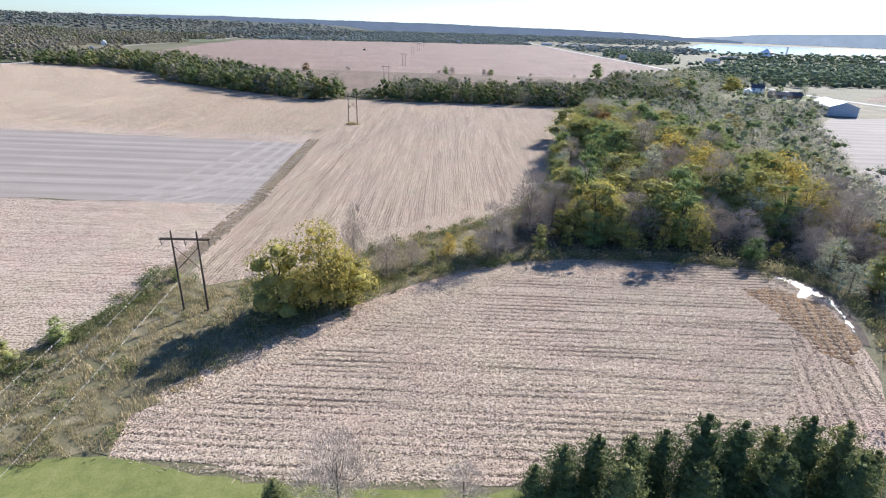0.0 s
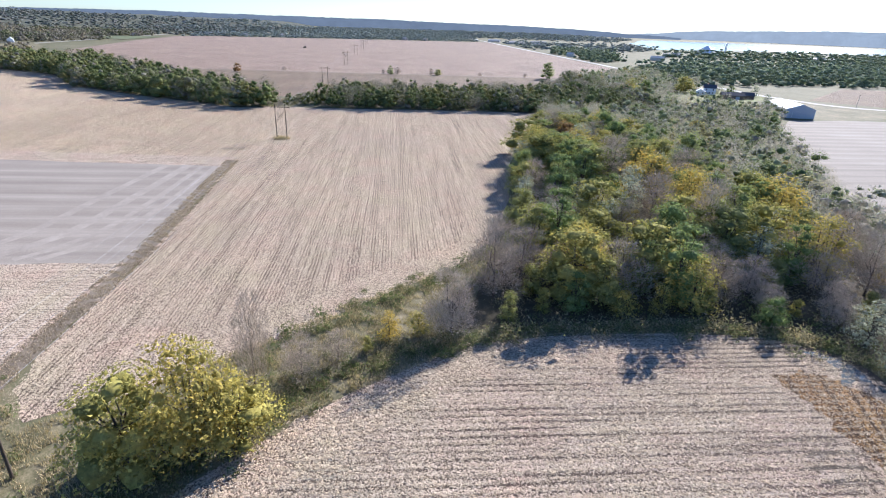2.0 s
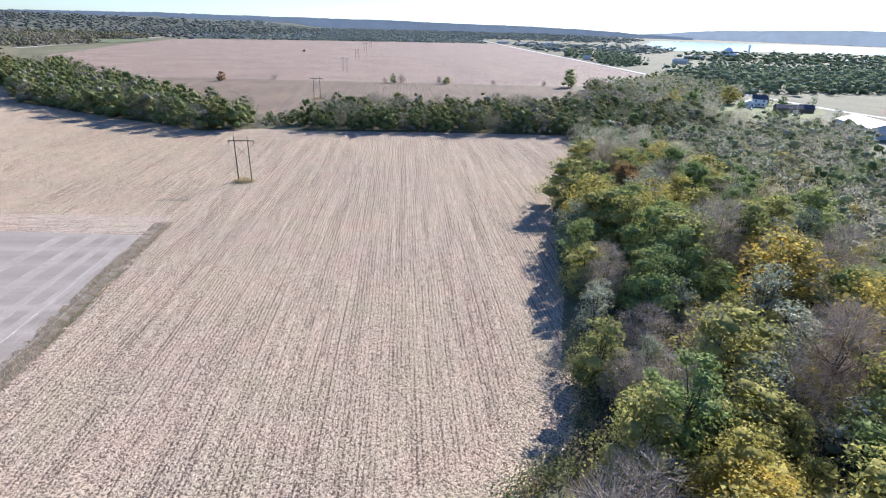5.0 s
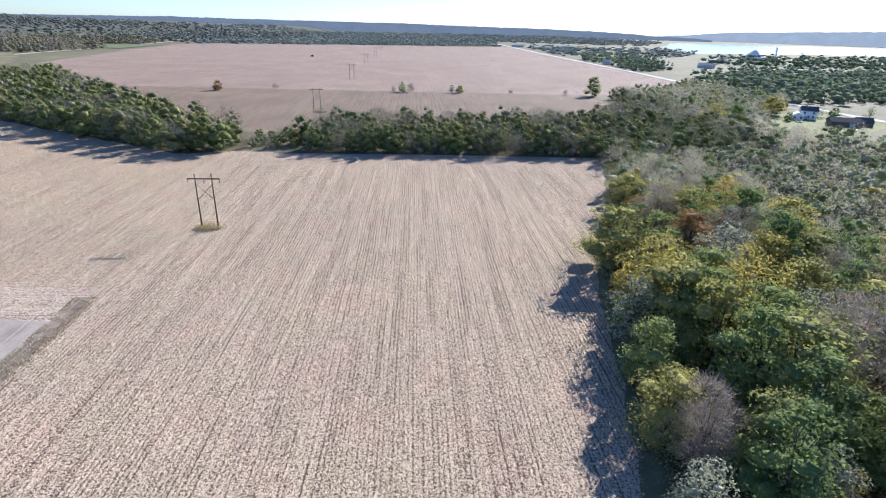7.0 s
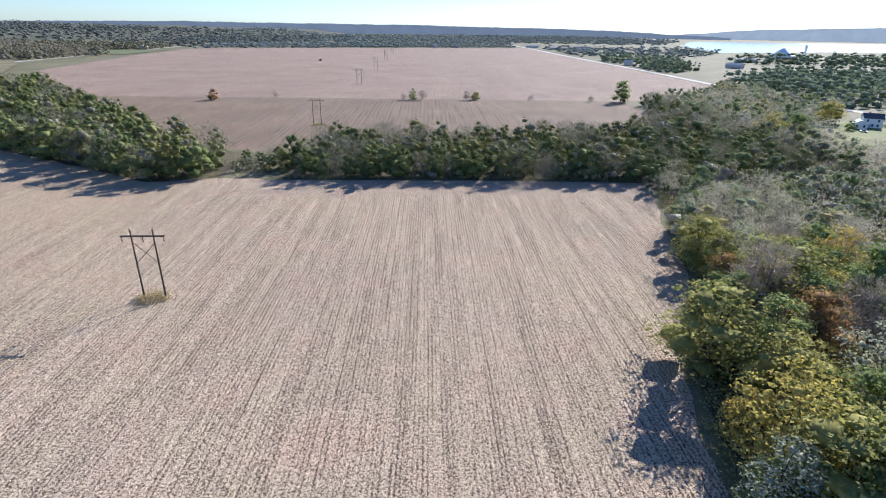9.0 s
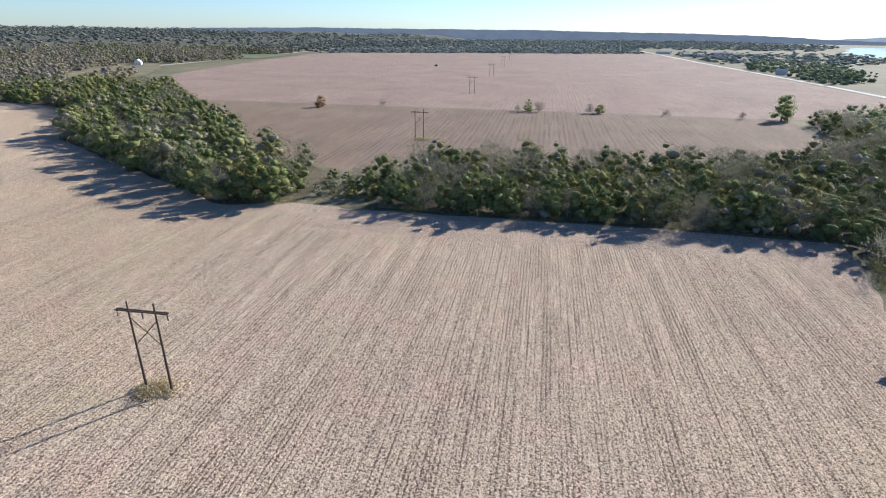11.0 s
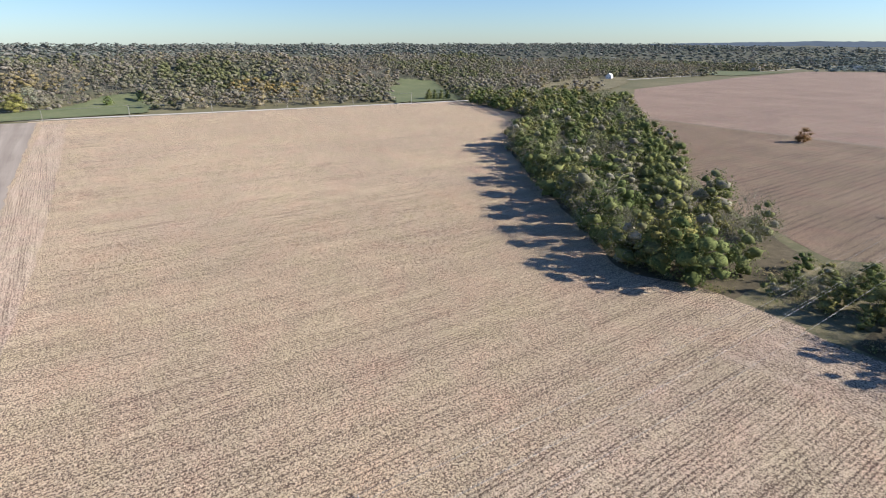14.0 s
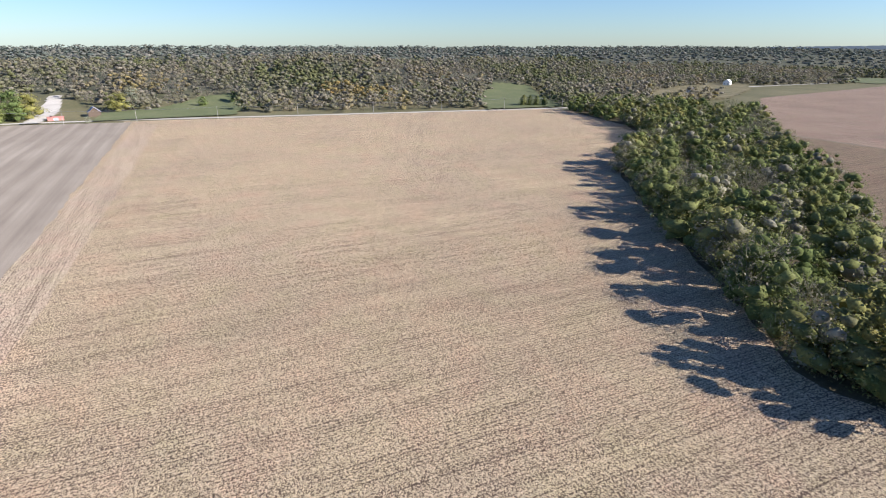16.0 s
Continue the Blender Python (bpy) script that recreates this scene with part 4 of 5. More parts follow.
blades("bank_grass", "tall dry grass on the rough bank", BANK, 62000, 0.75, M_drygrass, 41, 0.05)
blades("ditch_grass", "dry brown weeds in the strip between fields", [(-65.5, 105), (-59.5, 105), (-58.8, 165), (-60.8, 205), (-63.3, 262), (-68.7, 262), (-66.2, 205), (-64.2, 165)], 16000, 0.35, M_drybrown, 42, 0.06)

# single trees
COTTON = "tall cottonwood with thinning yellow-green leaves"
put_tree("gold", -29.0, 93.5, 14.5, rng, 1.0, COTTON, 1)
put_tree("olive", -33.0, 92.5, 12.0, rng, 0.9, COTTON, 1)
put_tree("gold", -25.0, 94.5, 13.0, rng, 0.85, COTTON, 0)
put_tree("olive", -20.0, 96.5, 8.5, rng, 1.1, "small olive tree on the rough bank")
put_tree("bare", -21.0, 110.0, 17.0, rng, 0.4, "tall slim leafless tree")
put_tree("bare", -13.5, 111.0, 9.0, rng, 0.95, "leafless grey shrub tree")
put_tree("bare", -8.0, 116.0, 5.5, rng, 1.0, "leafless grey shrub tree")
put_tree("gold", 1.0, 122.0, 8.0, rng, 1.1, "small golden tree at the end of the wood")
put_tree("gold", 6.5, 124.5, 8.0, rng, 1.1, "small golden tree at the end of the wood")
put_tree("olive", -3.0, 119.0, 4.5, rng, 1.1, "small olive tree on the rough bank")
put_tree("bare", 13.0, 124.5, 9.5, rng, 1.0, "leafless grey tree at the end of the wood")
put_tree("green", -59.5, 104.0, 4.0, rng, 1.1, "small green tree beside the power line")
put_tree("green", -68.0, 78.0, 4.0, rng, 1.2, "bushy green tree on the rough bank")
put_tree("olive", -72.0, 70.0, 4.5, rng, 1.2, "bushy olive tree on the rough bank")
put_tree("bare", -12.0, 45.0, 11.0, rng, 1.05, "leafless young tree on the lawn")
put_tree("bare", 3.0, 45.5, 6.5, rng, 1.0, "small leafless tree on the lawn")
for kind, x, y, h, w, label in (("gold", 60.5, 253, 12.5, 1.1, "broad olive-gold tree at the field edge"), ("green", 72, 264, 16, 1.1, "bright green tree at the field edge"), ("gold", 97, 275, 15, 0.9, "orange autumn tree inside the wood"),
                                ("silver", 86, 240, 18, 1.1, "tall pale green tree with open limbs"), ("green", 63, 224, 13, 1.05, "broad green tree at the field edge"), ("olive", 71, 221, 15, 1.2, "broad golden-olive tree inside the wood"),
                                ("green", 98, 364, 14, 1.1, "bright green tree at the field corner"), ("gold", 66, 201, 8, 1.1, "golden tree inside the wood"), ("green", 92, 163, 15, 1.1, "pale green round tree inside the wood"),
                                ("gold", 68, 171, 12, 1.1, "golden tree inside the wood"), ("olive", 48, 155, 10, 1.0, "olive tree at the wood's edge"), ("olive", 47, 136, 9, 1.0, "olive-gold tree at the wood's edge"),
                                ("gold", 66, 132, 9, 1.1, "golden tree at the wood's edge"), ("gold", 110, 162, 14, 1.2, "broad golden tree inside the wood"), ("gold", -23.5, 95.5, 13, 0.55, "orange-topped stem of a cottonwood")):
    put_tree(kind, x, y, h, rng, w, label)
pines = [conifer_model("pine_tree", "dense dark green pine in a row", 500 + j, 10.4, 3.5, 4200, 0.3) for j in range(3)]
spot = [(14.5, 46.0, 0.9), (18.5, 47.0, 0.95), (22.5, 46.5, 1.0), (26.5, 47.5, 1.0), (31.0, 47.5, 1.15), (35.0, 47.0, 1.05), (39.5, 48.0, 1.05), (43.5, 48.0, 1.12), (47.5, 47.5, 1.05), (51.0, 46.5, 0.9), (11.0, 44.5, 0.7), (20.5, 42.0, 0.95), (29.0, 42.5, 1.0), (37.5, 43.0, 1.05), (46.0, 43.0, 1.0)]
for j, (x, y, s) in enumerate(spot):
    m = pose(x, y, 0, 0, 0, 47 * j) @ Matrix.Diagonal((s * 1.05, s * 1.05, s * 1.12, 1))
    if j < 3:
        pines[j].matrix_basis = m
    else:
        copy_thing(pines[j % 3], m)
spruce = copy_thing(pines[1], pose(-19.5, 44.5, 0) @ Matrix.Diagonal((0.6, 0.6, 0.45, 1)))
spruce["label"] = "small bluish spruce on the lawn"
for x, y, h, kind in ((-167, 653, 9.5, "rust"), (-122, 673, 4.5, "bare"), (-12, 668, 5, "bare"), (-4, 669, 7, "green"), (4, 668, 8, "bare"), (42, 670, 5, "bare"), (50, 671, 5.5, "olive"), (98, 671, 4, "bare"), (150, 669, 5, "bare"), (176, 668, 13, "green"), (-640, 322, 13, "green"), (-636, 262, 17, "silver"), (-628, 252, 13, "olive"), (-549, 238, 5.5, "silver"), (-657, 352, 8, "green"), (322, 562, 12, "silver"), (334, 560, 11, "green"), (288, 566, 12, "olive"), (284, 540, 9, "green"), (346, 540, 11, "silver"), (283, 452, 9, "green"), (276, 430, 10, "olive"), (305, 462, 9, "silver"), (-585, 168, 17, "green"), (-586, 184, 17, "green"), (-598, 190, 16, "olive"), (-570, 176, 13, "green"), (-592, 150, 18, "olive"), (-580, 140, 16, "green"), (-600, 178, 15, "green")):
    put_tree(kind, x, y, h, rng, 1.25, "lone %s tree beside a field" % {"rust": "russet round", "bare": "leafless", "green": "dark green", "olive": "olive", "silver": "pale green"}[kind])
for j, (x, y, s) in enumerate(((-514, 607, 0.95), (-512, 614, 1.0), (-509, 620, 0.9), (-507, 627, 1.0), (-520, 612, 1.0))):
    copy_thing(pines[j % 3], pose(x, y, 0, 0, 0, 80 * j) @ Matrix.Diagonal((s * 1.3, s * 1.3, s, 1)))

# woods on the bluffs, beyond the road
def sparse(poly, spacing, holes=()):
    p = scatter(poly, spacing, rng)
    for h in holes:
        p = p[~inside(h, p[:, 0], p[:, 1])]
    return p


CLEARINGS = [[(-552, 235), (-552, 345), (-650, 362), (-700, 350), (-690, 325), (-640, 290), (-610, 245)],
             [(-500, 560), (-490, 640), (-560, 668), (-700, 735), (-720, 690), (-600, 600)],
             [(-540, 150), (-540, 245), (-640, 245), (-700, 205), (-745, 200), (-745, 170), (-600, 150)],
             [(-480, 740), (-550, 800), (-630, 930), (-665, 1040), (-625, 1060), (-590, 1000), (-500, 860)],
             [(-560, 1280), (-680, 1300), (-700, 1420), (-560, 1500)]]
BLUFF = [(-548, 90), (-548, 180), (-558, 235), (-575, 345), (-538, 440), (-520, 540), (-500, 620), (-478, 650), (-484, 720), (-440, 740), (-500, 880), (-600, 940), (-640, 1060), (-590, 1150), (-580, 1300), (-620, 1600), (-1000, 1600), (-1000, 0)]
P = sparse(BLUFF, 14.5, CLEARINGS)
tb = np.clip(0.42 + 0.25 * np.sin(P[:, 0] * 0.012 + 1.3) * np.sin(P[:, 1] * 0.017 + 0.4) + rng.normal(0, 0.12, len(P)), 0, 0.8)
tb = np.where((np.hypot((P[:, 0] + 640) / 60, (P[:, 1] - 480) / 45) < 1) & (rng.uniform(0, 1, len(P)) < 0.6), rng.uniform(0.8, 1.0, len(P)), tb)
woodland("bluff_woods", "autumn woods covering the bluffs", P, rng.uniform(11, 17, len(P)), tb, bank_low, M_bluff, 23, 1.28)
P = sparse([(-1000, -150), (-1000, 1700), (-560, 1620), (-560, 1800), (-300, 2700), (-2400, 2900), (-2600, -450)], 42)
woodland("far_bluff_woods", "distant autumn woods on the hilltops with painted bluish haze", P, rng.uniform(12, 17, len(P)), rng.beta(1.6, 2.0, len(P)) * 0.85, bank_far, M_hazed_bluff, 24, 2.4, False)
# woods, hedges and groves of the valley to the north and east
EASTWOODS = [[(345, 640), (345, 830), (420, 900), (520, 1000), (700, 980), (1050, 1100), (1500, 900), (1500, 560), (900, 590), (520, 660)],
             [(350, 990), (350, 1130), (430, 1180), (440, 1060)], [(350, 1180), (345, 1320), (500, 1330), (480, 1240)],
             [(560, 1250), (760, 1380), (1300, 1450), (1900, 1300), (1700, 1000), (1050, 1130)]]
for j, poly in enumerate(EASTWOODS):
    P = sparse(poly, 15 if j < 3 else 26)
    woodland("valley_woods", "green woods along the valley road, paled by painted haze", P, rng.uniform(11, 17, len(P)) * (1 if j < 3 else 1.2), rng.beta(1.2, 2.2, len(P)) * 0.7, bank_far, M_hazed_valley, 50 + j, 1.5 if j < 3 else 1.9, j < 3)
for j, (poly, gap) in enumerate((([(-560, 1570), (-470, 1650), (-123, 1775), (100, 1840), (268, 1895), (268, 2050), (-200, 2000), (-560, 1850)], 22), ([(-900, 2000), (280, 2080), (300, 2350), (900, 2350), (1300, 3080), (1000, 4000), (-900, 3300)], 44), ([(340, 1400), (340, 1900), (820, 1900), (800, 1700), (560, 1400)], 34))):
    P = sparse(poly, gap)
    woodland("distant_woods", "distant woods on the horizon with haze in their colour", P, rng.uniform(0.7, 1.1, len(P)) * (9 + gap * 0.09), rng.uniform(0, 1, len(P)), bank_dist, M_hazed_farwoods, 60 + j, 2.0 + gap * 0.03, False)


# ---- pasture on the slopes ----
def drape(name, poly, mat, label, lift=0.35, step=9):
    """A patch laid over the sloping ground."""
    xs, ys = [p[0] for p in poly], [p[1] for p in poly]
    ax, ay = np.arange(min(xs), max(xs) + step, step), np.arange(min(ys), max(ys) + step, step)
    X, Y = np.meshgrid(ax, ay)
    Z = ground_height(X, Y) + lift
    w = len(ax)
    i = (np.arange(len(ay) - 1)[:, None] * w + np.arange(w - 1)[None]).ravel()
    T = np.concatenate([np.stack([i, i + 1, i + w], 1), np.stack([i + 1, i + w + 1, i + w], 1)])
    V = np.stack([X.ravel(), Y.ravel(), Z.ravel()], 1)
    c = V[T].mean(1)
    T = T[inside(poly, c[:, 0], c[:, 1])]
    return tagged(new(name, np_mesh(name, V, T, mat, smooth=True)), label, "lawn", "", "structure")


drape("hill_pasture", [(-553, 240), (-553, 345), (-650, 366), (-704, 354), (-694, 322), (-640, 286), (-612, 240)], M_pasture, "green pasture climbing into the woods", 0.9, 6)
drape("vale_pasture", [(-500, 560), (-490, 640), (-560, 668), (-700, 735), (-720, 690), (-600, 600)], M_pasture, "green pasture in a side valley", 1.2)
drape("valley_lawn", [(-480, 725), (-560, 785), (-700, 900), (-760, 1020), (-640, 1095), (-565, 1000), (-485, 860)], M_rough, "pale grassy yard of a distant farm", 0.9)
drape("far_pasture", [(-560, 1280), (-680, 1300), (-700, 1420), (-560, 1500)], M_pasture, "distant green pasture", 1.0)
drape("farm_drive", [(-556, 194), (-556, 206), (-620, 206), (-690, 198), (-742, 190), (-740, 180), (-680, 184), (-620, 192)], M_gravel, "pale gravel farm drive", 1.0, 3)


# ---- power line ----
def ring_tube(points, radii, sides, mat, name):
    v, t = tube(points, radii, sides)
    return np_mesh(name, v, t, mat)


def h_frame(x, y, height=17.0):
    t = thing("power_pole", "brown wooden twin-pole power line frame with cross-braces", "power pole", "power line frames")
    for sx in (-2.4, 2.4):
        part("pole", ring_tube([(sx, 0, -0.3), (sx, 0, height * 0.5), (sx, 0, height)], [0.23, 0.19, 0.14], 8, M_wood, "pole"), M_wood, t)
    bm = bmesh.new()
    for sy in (-0.24, 0.24):
        box(bm, -4.7, 4.7, sy - 0.07, sy + 0.07, height - 1.72, height - 1.48)
    bmesh.ops.bevel(bm, geom=bm.edges[:], offset=0.015, segments=1, affect="EDGES")
    part("crossarm", bm, M_wood, t)
    for s in (-1, 1):
        part("brace", ring_tube([(-2.4 * s, 0.2 * s, height - 3.2), (2.4 * s, 0.2 * s, height - 8.2)], [0.07, 0.07], 5, M_wood, "brace"), M_wood, t)
    for sx in (-4.5, 0, 4.5):
        ins = part("insulator", ring_tube([(sx, 0, height - 1.7 - 0.12 * k) for k in range(11)], [0.05 if k % 2 else 0.13 for k in range(11)], 8, M_porcelain, "insulator"), M_porcelain, t, "dark glazed insulator string")
    for sx in (-2.4, 2.4):
        part("shield_bracket", ring_tube([(sx, 0, height - 0.05), (sx * 1.08, 0, height + 0.35)], [0.06, 0.03], 5, M_steel, "shield_bracket"), M_steel, t)
    t.matrix_world = pose(x, y, 0, 0, 0, 1.5)
    return t


LINE = [(-44.5, -128), (-49.5, 91.2), (-54.2, 307.0), (-60.5, 538), (-62.8, 781), (-65, 998), (-67, 1225), (-69, 1450)]
first = h_frame(*LINE[1])
for p in LINE[:1] + LINE[2:]:
    copy_thing(first, pose(p[0], p[1], 0, 0, 0, 1.5))


def wire(off, z, sag, label, r=0.02):
    pts = []
    for a, b in zip(LINE[:-1], LINE[1:]):
        for j in range(16):
            f = j / 16
            pts.append((a[0] + (b[0] - a[0]) * f + off, a[1] + (b[1] - a[1]) * f, z - sag * 4 * f * (1 - f)))
    pts.append((LINE[-1][0] + off, LINE[-1][1], z))
    me = ring_tube(pts, [r] * len(pts), 4, M_steel, "power_wire")
    tagged(new("power_wire", me), label, "wire", "power line wires")


for off in (-4.5, 0, 4.5):
    wire(off, 17.0 - 2.95, 3.4, "thin grey power line conductor between pole frames", 0.02)
for off in (-2.6, 2.6):
    wire(off, 17.35, 2.4, "thin steel shield wire above the conductors", 0.009)
shrubs("pole_brush", "dry grey brush round the foot of the poles", [(-54.2 + rng.normal(0, 1.9), 306.6 + rng.normal(0, 0.9)) for _ in range(16)] + [(-60.5 + rng.normal(0, 2.5), 538 + rng.normal(0, 1)) for _ in range(14)], 1.2, 2.6, M_drygrass, 34, 120)


# ---- roadside poles ----
def roadside_pole(x, y):
    t = thing("utility_pole", "slim pale wooden utility pole beside the road", "utility pole", "roadside poles")
    part("pole", ring_tube([(0, 0, -0.2), (0, 0, 5), (0, 0, 10.5)], [0.2, 0.17, 0.12], 7, M_polegrey, "pole"), M_polegrey, t)
    bm = box(bmesh.new(), -1.1, 1.1, -0.06, 0.06, 9.7, 9.86)
    part("crossarm", bm, M_wood, t)
    t.matrix_world = pose(x, y, 0, 0, 0, 10)
    return t


ROADPOLES = [(-551, 175), (-543, 223), (-535, 272), (-530, 330), (-523, 392), (-514, 455), (-505, 516), (-495, 575), (-484, 632)]
rp = roadside_pole(*ROADPOLES[0])
for p in ROADPOLES[1:]:
    copy_thing(rp, pose(p[0], p[1], 0, 0, 0, 10))
for off in (-0.9, 0.9):
    pts = []
    for a, b in zip(ROADPOLES[:-1], ROADPOLES[1:]):
        pts += [(a[0] + (b[0] - a[0]) * f + off, a[1] + (b[1] - a[1]) * f, 9.9 - 2.4 * f * (1 - f)) for f in (0, 0.2, 0.4, 0.6, 0.8)]
    tagged(new("roadside_wire", ring_tube(pts, [0.03] * len(pts), 4, M_steel, "roadside_wire")), "thin overhead wire along the road", "wire", "roadside wires")
copy_thing(rp, pose(403, 482, 0, 0, 0, -40))


# ---- buildings ----
def gable(bm, w, l, h, rise, over=0.4, thick=0.18):
    """Two roof slabs over a body w by l, with the ridge along y."""
    for s in (-1, 1):
        a = [(0, h + rise), (s * (w / 2 + over), h - rise * over / (w / 2))]
        vs = []
        for y in (-l / 2 - over, l / 2 + over):
            for (px, pz), dz in ((a[0], 0), (a[1], 0), (a[1], -thick), (a[0], -thick)):
                vs.append(bm.verts.new((px, y, pz + thick + dz)))
        for q in ((0, 1, 2, 3), (7, 6, 5, 4), (0, 4, 5, 1), (1, 5, 6, 2), (2, 6, 7, 3), (3, 7, 4, 0)):
            bm.faces.new([vs[i] for i in q])
    bmesh.ops.recalc_face_normals(bm, faces=bm.faces)
    return bm


def body(bm, w, l, h, rise):
    v = [bm.verts.new(p) for p in ((-w / 2, -l / 2, 0), (w / 2, -l / 2, 0), (w / 2, -l / 2, h), (0, -l / 2, h + rise), (-w / 2, -l / 2, h), (-w / 2, l / 2, 0), (w / 2, l / 2, 0), (w / 2, l / 2, h), (0, l / 2, h + rise), (-w / 2, l / 2, h))]
    for q in ((0, 1, 2, 3, 4), (9, 8, 7, 6, 5), (1, 6, 7, 2), (5, 0, 4, 9)):
        bm.faces.new([v[i] for i in q])
    bmesh.ops.recalc_face_normals(bm, faces=bm.faces)
    return bm


def building(name, label, x, y, rz, w, l, h, rise, wall, roof, windows=(), doors=(), category="building", chimney=False, z=None):
    t = thing(name, label, category)
    part("wall", body(bmesh.new(), w, l, h, rise), wall, t)
    rf = part("roof", gable(bmesh.new(), w, l, h, rise), roof, t)
    if chimney:
        part("chimney", box(bmesh.new(), -0.5, 0.5, l * 0.2 - 0.4, l * 0.2 + 0.4, h + rise * 0.6, h + rise + 1.2), M_pink, rf)
    for side, along_, z0, ww, hh in windows:
        place_opening(t, "window", w, l, side, along_, z0, ww, hh, M_dark)
    for side, along_, ww, hh in doors:
        place_opening(t, "door", w, l, side, along_, 0.05, ww, hh, M_greywall)
    t.matrix_world = pose(x, y, float(ground_height(x, y)) if z is None else z, 0, 0, rz)
    return t


def place_opening(t, name, w, l, side, a, z0, ww, hh, mat):
    """A framed window or door on side s, n (gable ends) or e, w (long walls)."""
    def slab(half, z1, z2, d0, d1):
        if side in "sn":
            k = -1 if side == "s" else 1
            y0, y1 = sorted((k * (l / 2 + d0), k * (l / 2 + d1)))
            return box(bmesh.new(), a - half, a + half, y0, y1, z1, z2)
        k = 1 if side == "e" else -1
        x0, x1 = sorted((k * (w / 2 + d0), k * (w / 2 + d1)))
        return box(bmesh.new(), x0, x1, a - half, a + half, z1, z2)
    f = part(name, slab(ww / 2 + 0.12, z0 - 0.1, z0 + hh + 0.12, -0.05, 0.06), M_white, t)
    part("pane" if name == "window" else "leaf", slab(ww / 2, z0, z0 + hh, -0.02, 0.09), mat, f)


WIN = [("s", -2, 1, 1.1, 1.5), ("s", 2, 1, 1.1, 1.5), ("s", -2, 4, 1.1, 1.5), ("s", 2, 4, 1.1, 1.5), ("w", -3, 1, 1.1, 1.5), ("w", 0, 1, 1.1, 1.5), ("w", 3, 1, 1.1, 1.5), ("w", -3, 4, 1.1, 1.5), ("w", 3, 4, 1.1, 1.5)]
building("barn", "long metal barn with a pale roof beside the tilled field", 300, 428, -12, 20, 38, 6.5, 3.4, M_greywall, M_roofm, doors=[("s", -3, 5, 4.5), ("w", 8, 5, 4)], category="barn")
building("farmhouse", "white two-storey farmhouse with a dark roof", 307, 552, 62, 9, 11, 6.2, 2.8, M_white, M_shingle, WIN, [("w", 1.4, 1.1, 2.1)], "house", True)
building("farmhouse_wing", "white single-storey house wing", 296, 548, -28, 8, 9, 3.2, 2.2, M_white, M_roofm, WIN[:2], [], "house")
building("garage", "low dark-roofed garage with white doors", 311, 520, 70, 10, 19, 3.4, 2.4, M_brownwall, M_shingle, [], [("w", -4, 3, 2.4)], "garage")
building("garage", "low dark-roofed shed in the farmyard", 327, 522, 70, 9, 10, 3.2, 2.6, M_brownwall, M_shingle, [], [("s", 0, 3, 2.4)], "garage")
building("shed", "small grey shed with a pale metal roof", -600, 236, 100, 9, 13, 3.6, 3.8, M_brownwall, M_shedroof, [], [("e", 2, 3, 3)], "shed")
building("farm_trailer", "faded red farm trailer box with a pale top", -578, 212, 14, 4, 11, 2.6, 0.4, M_pink, M_pink, [], [("e", 0, 3, 2)], "trailer")
building("far_house", "distant white house among trees", -636, 1042, 30, 9, 16, 4.5, 3.5, M_white, M_roofm, WIN[:2], [], "house", z=1.2)
building("far_house", "distant white house beside the road", -565, 890, 20, 8, 11, 3.2, 2.5, M_greywall, M_shingle, WIN[:2], [], "house", z=0.8)
for x, y, w, l in ((-640, 1520, 16, 46), (-690, 1570, 12, 24), (-520, 1700, 12, 26), (-430, 1730, 10, 20), (-330, 1765, 10, 18), (30, 1830, 11, 20), (95, 1845, 9, 16), (330, 1930, 14, 40), (380, 1800, 16, 50), (420, 1700, 12, 36), (470, 1880, 14, 50), (355, 1160, 10, 14), (520, 1120, 12, 26), (640, 1300, 14, 40), (1000, 1290, 16, 60), (1250, 1180, 14, 50), (1400, 1350, 16, 60)):
    building("far_building", "distant pale building among trees", x, y, (x * 7) % 90, w, l, 5, 3, M_farwall, M_farroof, WIN[:2], [], "building", z=float(ground_height(x, y)) + 0.5)


def cone_store(x, y):
    t = thing("storage_dome", "large grey conical storage roof", "silo")
    bm = bmesh.new()
    bmesh.ops.create_cone(bm, cap_ends=True, segments=24, radius1=34, radius2=3, depth=19, matrix=Matrix.Translation((0, 0, 13.5)))
    part("roof", bm, M_roofm, t)
    bm = bmesh.new()
    bmesh.ops.create_cone(bm, cap_ends=True, segments=24, radius1=33, radius2=33, depth=4.4, matrix=Matrix.Translation((0, 0, 2.0)))
    part("wall", bm, M_greywall, t)
    part("elevator_leg", box(bmesh.new(), 48, 51, -2, 2, 0, 30), M_roofm, t)
    t.matrix_world = pose(x, y, 0)


cone_store(800, 1440)


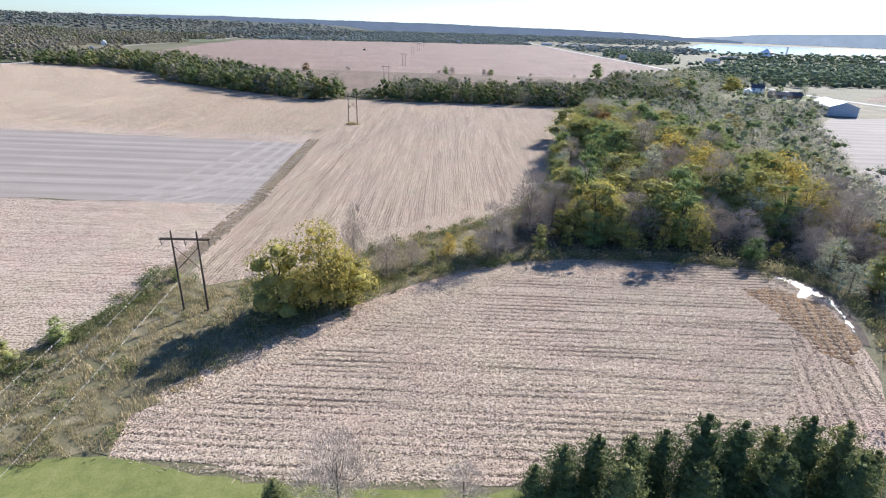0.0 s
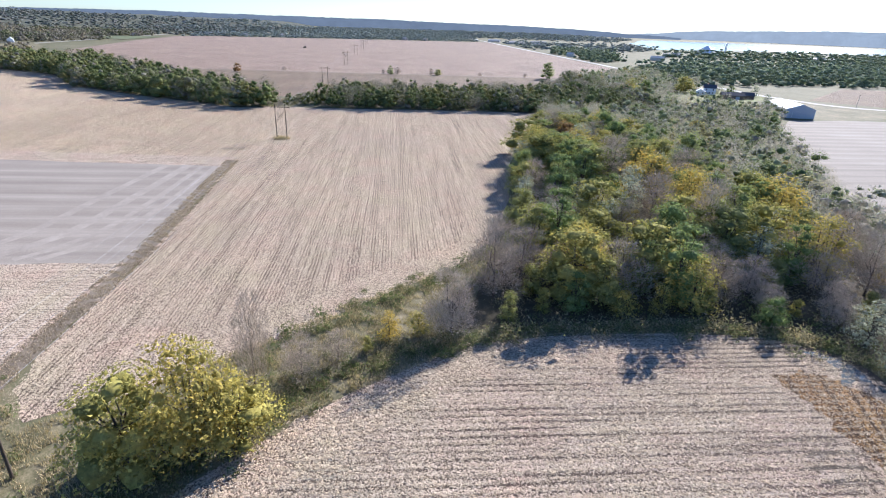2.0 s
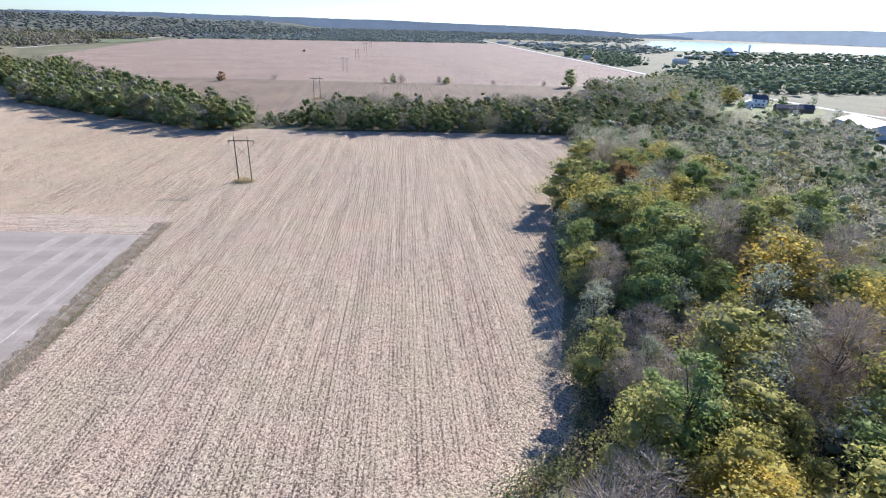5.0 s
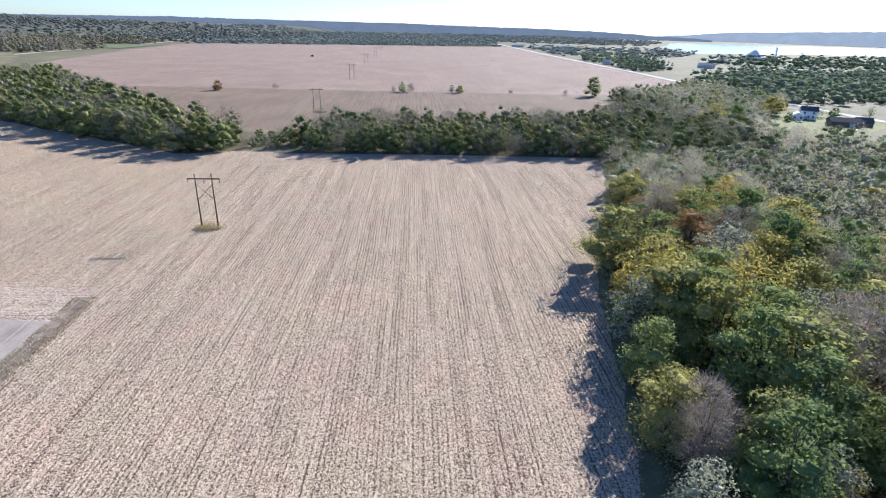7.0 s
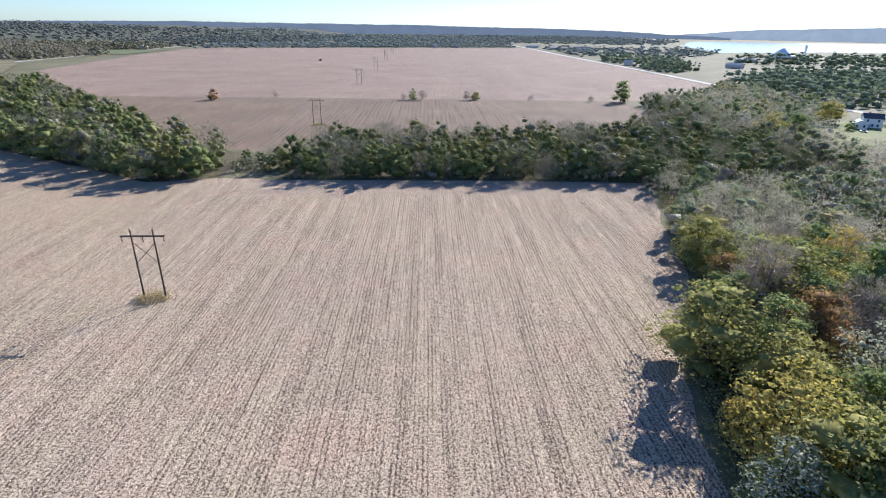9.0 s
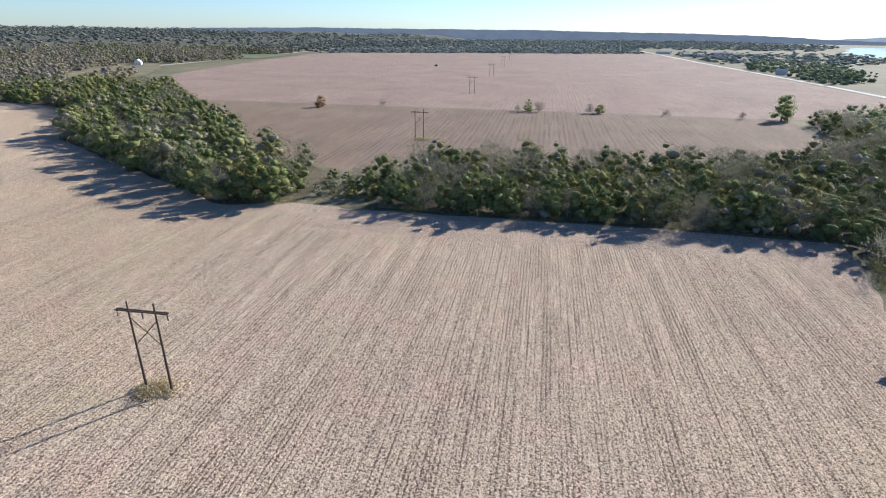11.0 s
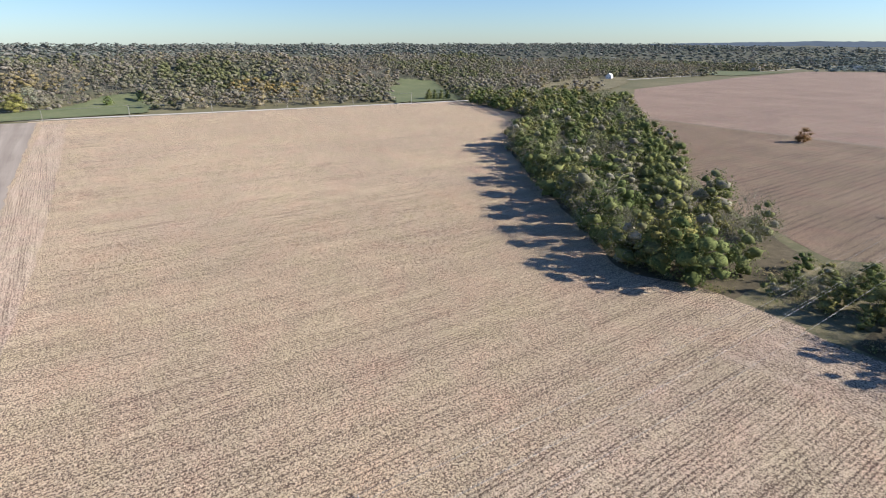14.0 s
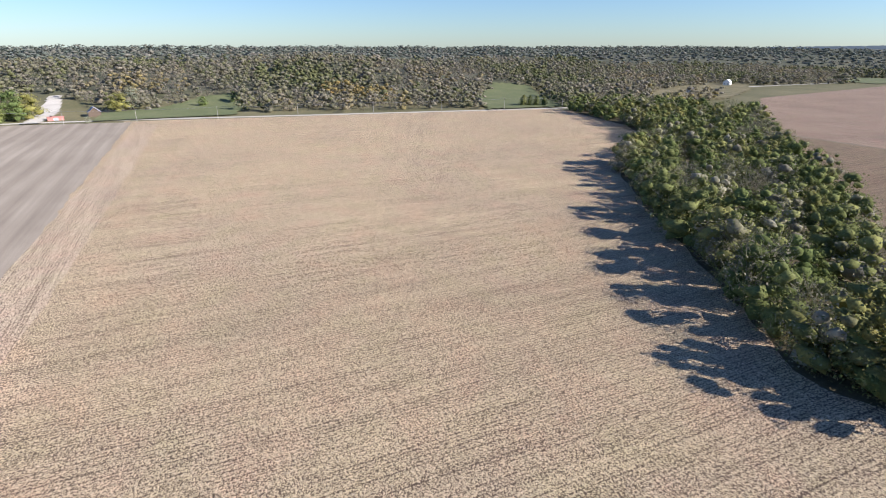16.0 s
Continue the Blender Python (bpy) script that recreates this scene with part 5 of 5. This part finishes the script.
def car(x, y, rz, paint, label):
    t = thing("car", label, "car", "parked cars")
    bm = bmesh.new()
    box(bm, -0.9, 0.9, -2.2, 2.2, 0.35, 0.95)
    bmesh.ops.bevel(bm, geom=bm.edges[:], offset=0.12, segments=2, affect="EDGES")
    part("body", bm, paint, t)
    bm = bmesh.new()
    box(bm, -0.78, 0.78, -1.3, 1.1, 0.93, 1.5)
    for v in bm.verts:
        if v.co.z > 1.2:
            v.co.y *= 0.7
    bmesh.ops.bevel(bm, geom=bm.edges[:], offset=0.08, segments=2, affect="EDGES")
    part("cabin", bm, M_dark, t)
    for sx in (-0.85, 0.85):
        for sy in (-1.4, 1.4):
            bm = bmesh.new()
            bmesh.ops.create_cone(bm, cap_ends=True, segments=14, radius1=0.34, radius2=0.34, depth=0.22, matrix=Matrix.Translation((sx, sy, 0.34)) @ Matrix.Rotation(math.pi / 2, 4, "Y"))
            part("wheel", bm, M_tyre, t)
    t.matrix_world = pose(x, y, 0.08, 0, 0, rz)


car(287, 532, 30, M_roofm, "pale parked car in the farmyard")
car(292, 505, 80, M_dark, "dark parked car on the yard lawn")
car(303, 500, 60, M_white, "white parked pickup on the yard lawn")
car(-600, 205, 100, M_dark, "dark vehicle on the gravel drive")
car(-640, 192, 70, M_white, "white vehicle on the gravel drive")


def tractor(x, y, rz):
    t = thing("tractor", "small dark green tractor working in a far field", "tractor")
    bm = bmesh.new()
    box(bm, -0.7, 0.7, 0.2, 3.0, 1.0, 2.0)
    bmesh.ops.bevel(bm, geom=bm.edges[:], offset=0.12, segments=1, affect="EDGES")
    part("bonnet", bm, M_green_paint, t)
    part("cab", box(bmesh.new(), -0.9, 0.9, -1.6, 0.2, 1.2, 3.3), M_dark, t)
    for sx, sy, r in ((-1.2, -1.0, 1.0), (1.2, -1.0, 1.0), (-1.1, 2.3, 0.65), (1.1, 2.3, 0.65)):
        bm = bmesh.new()
        bmesh.ops.create_cone(bm, cap_ends=True, segments=16, radius1=r, radius2=r, depth=0.5, matrix=Matrix.Translation((sx, sy, r)) @ Matrix.Rotation(math.pi / 2, 4, "Y"))
        part("wheel", bm, M_tyre, t)
    t.matrix_world = pose(x, y, 0.06, 0, 0, rz)


tractor(-177, 1180, 70)


# ---- straw lying in the rows ----
def straw(name, label, poly, n, row, across, seed):
    r = np.random.default_rng(seed)
    xs, ys = [p[0] for p in poly], [p[1] for p in poly]
    x, y = r.uniform(min(xs), max(xs), n * 2), r.uniform(min(ys), max(ys), n * 2)
    k = np.flatnonzero(inside(poly, x, y))[:n]
    x, y, m = x[k], y[k], len(k)
    if across:
        y = np.round(y / row) * row + r.normal(0, row * 0.2, m) + 0.6 * np.sin(x * 0.05)
    else:
        x = np.round(x / row) * row + r.normal(0, row * 0.2, m) + 0.4 * np.sin(y * 0.04)
    a = r.uniform(0, 2 * math.pi, m)
    ln, w = r.uniform(0.15, 0.42, m), r.uniform(0.03, 0.09, m)
    dx, dy = np.cos(a) * ln, np.sin(a) * ln
    z = r.uniform(0.08, 0.14, m)
    v = np.stack([np.stack([x - dx - np.sin(a) * w, y - dy + np.cos(a) * w, z], 1), np.stack([x - dx + np.sin(a) * w, y - dy - np.cos(a) * w, z + r.uniform(-0.01, 0.05, m)], 1),
                  np.stack([x + dx, y + dy, z + r.uniform(0, 0.28, m) ** 1.5], 1)], 1).reshape(-1, 3)
    return tagged(new(name, np_mesh(name, v, tris_of(v), M_straw, np.repeat(r.uniform(0, 1, m), 3))), label, "straw", "", "stuff")


straw("main_field_straw", "broken straw lying along the stubble rows", FIELD_MAIN, 190000, 0.8, False, 71)
straw("near_field_straw", "broken straw lying along the stubble rows", FIELD_NEAR, 70000, 1.5, True, 72)
straw("west_field_straw", "broken straw lying in the wide field", [(-62, 270), (-62, 400), (-105, 400), (-146, 425), (-200, 455), (-200, 285)], 90000, 0.8, False, 73)
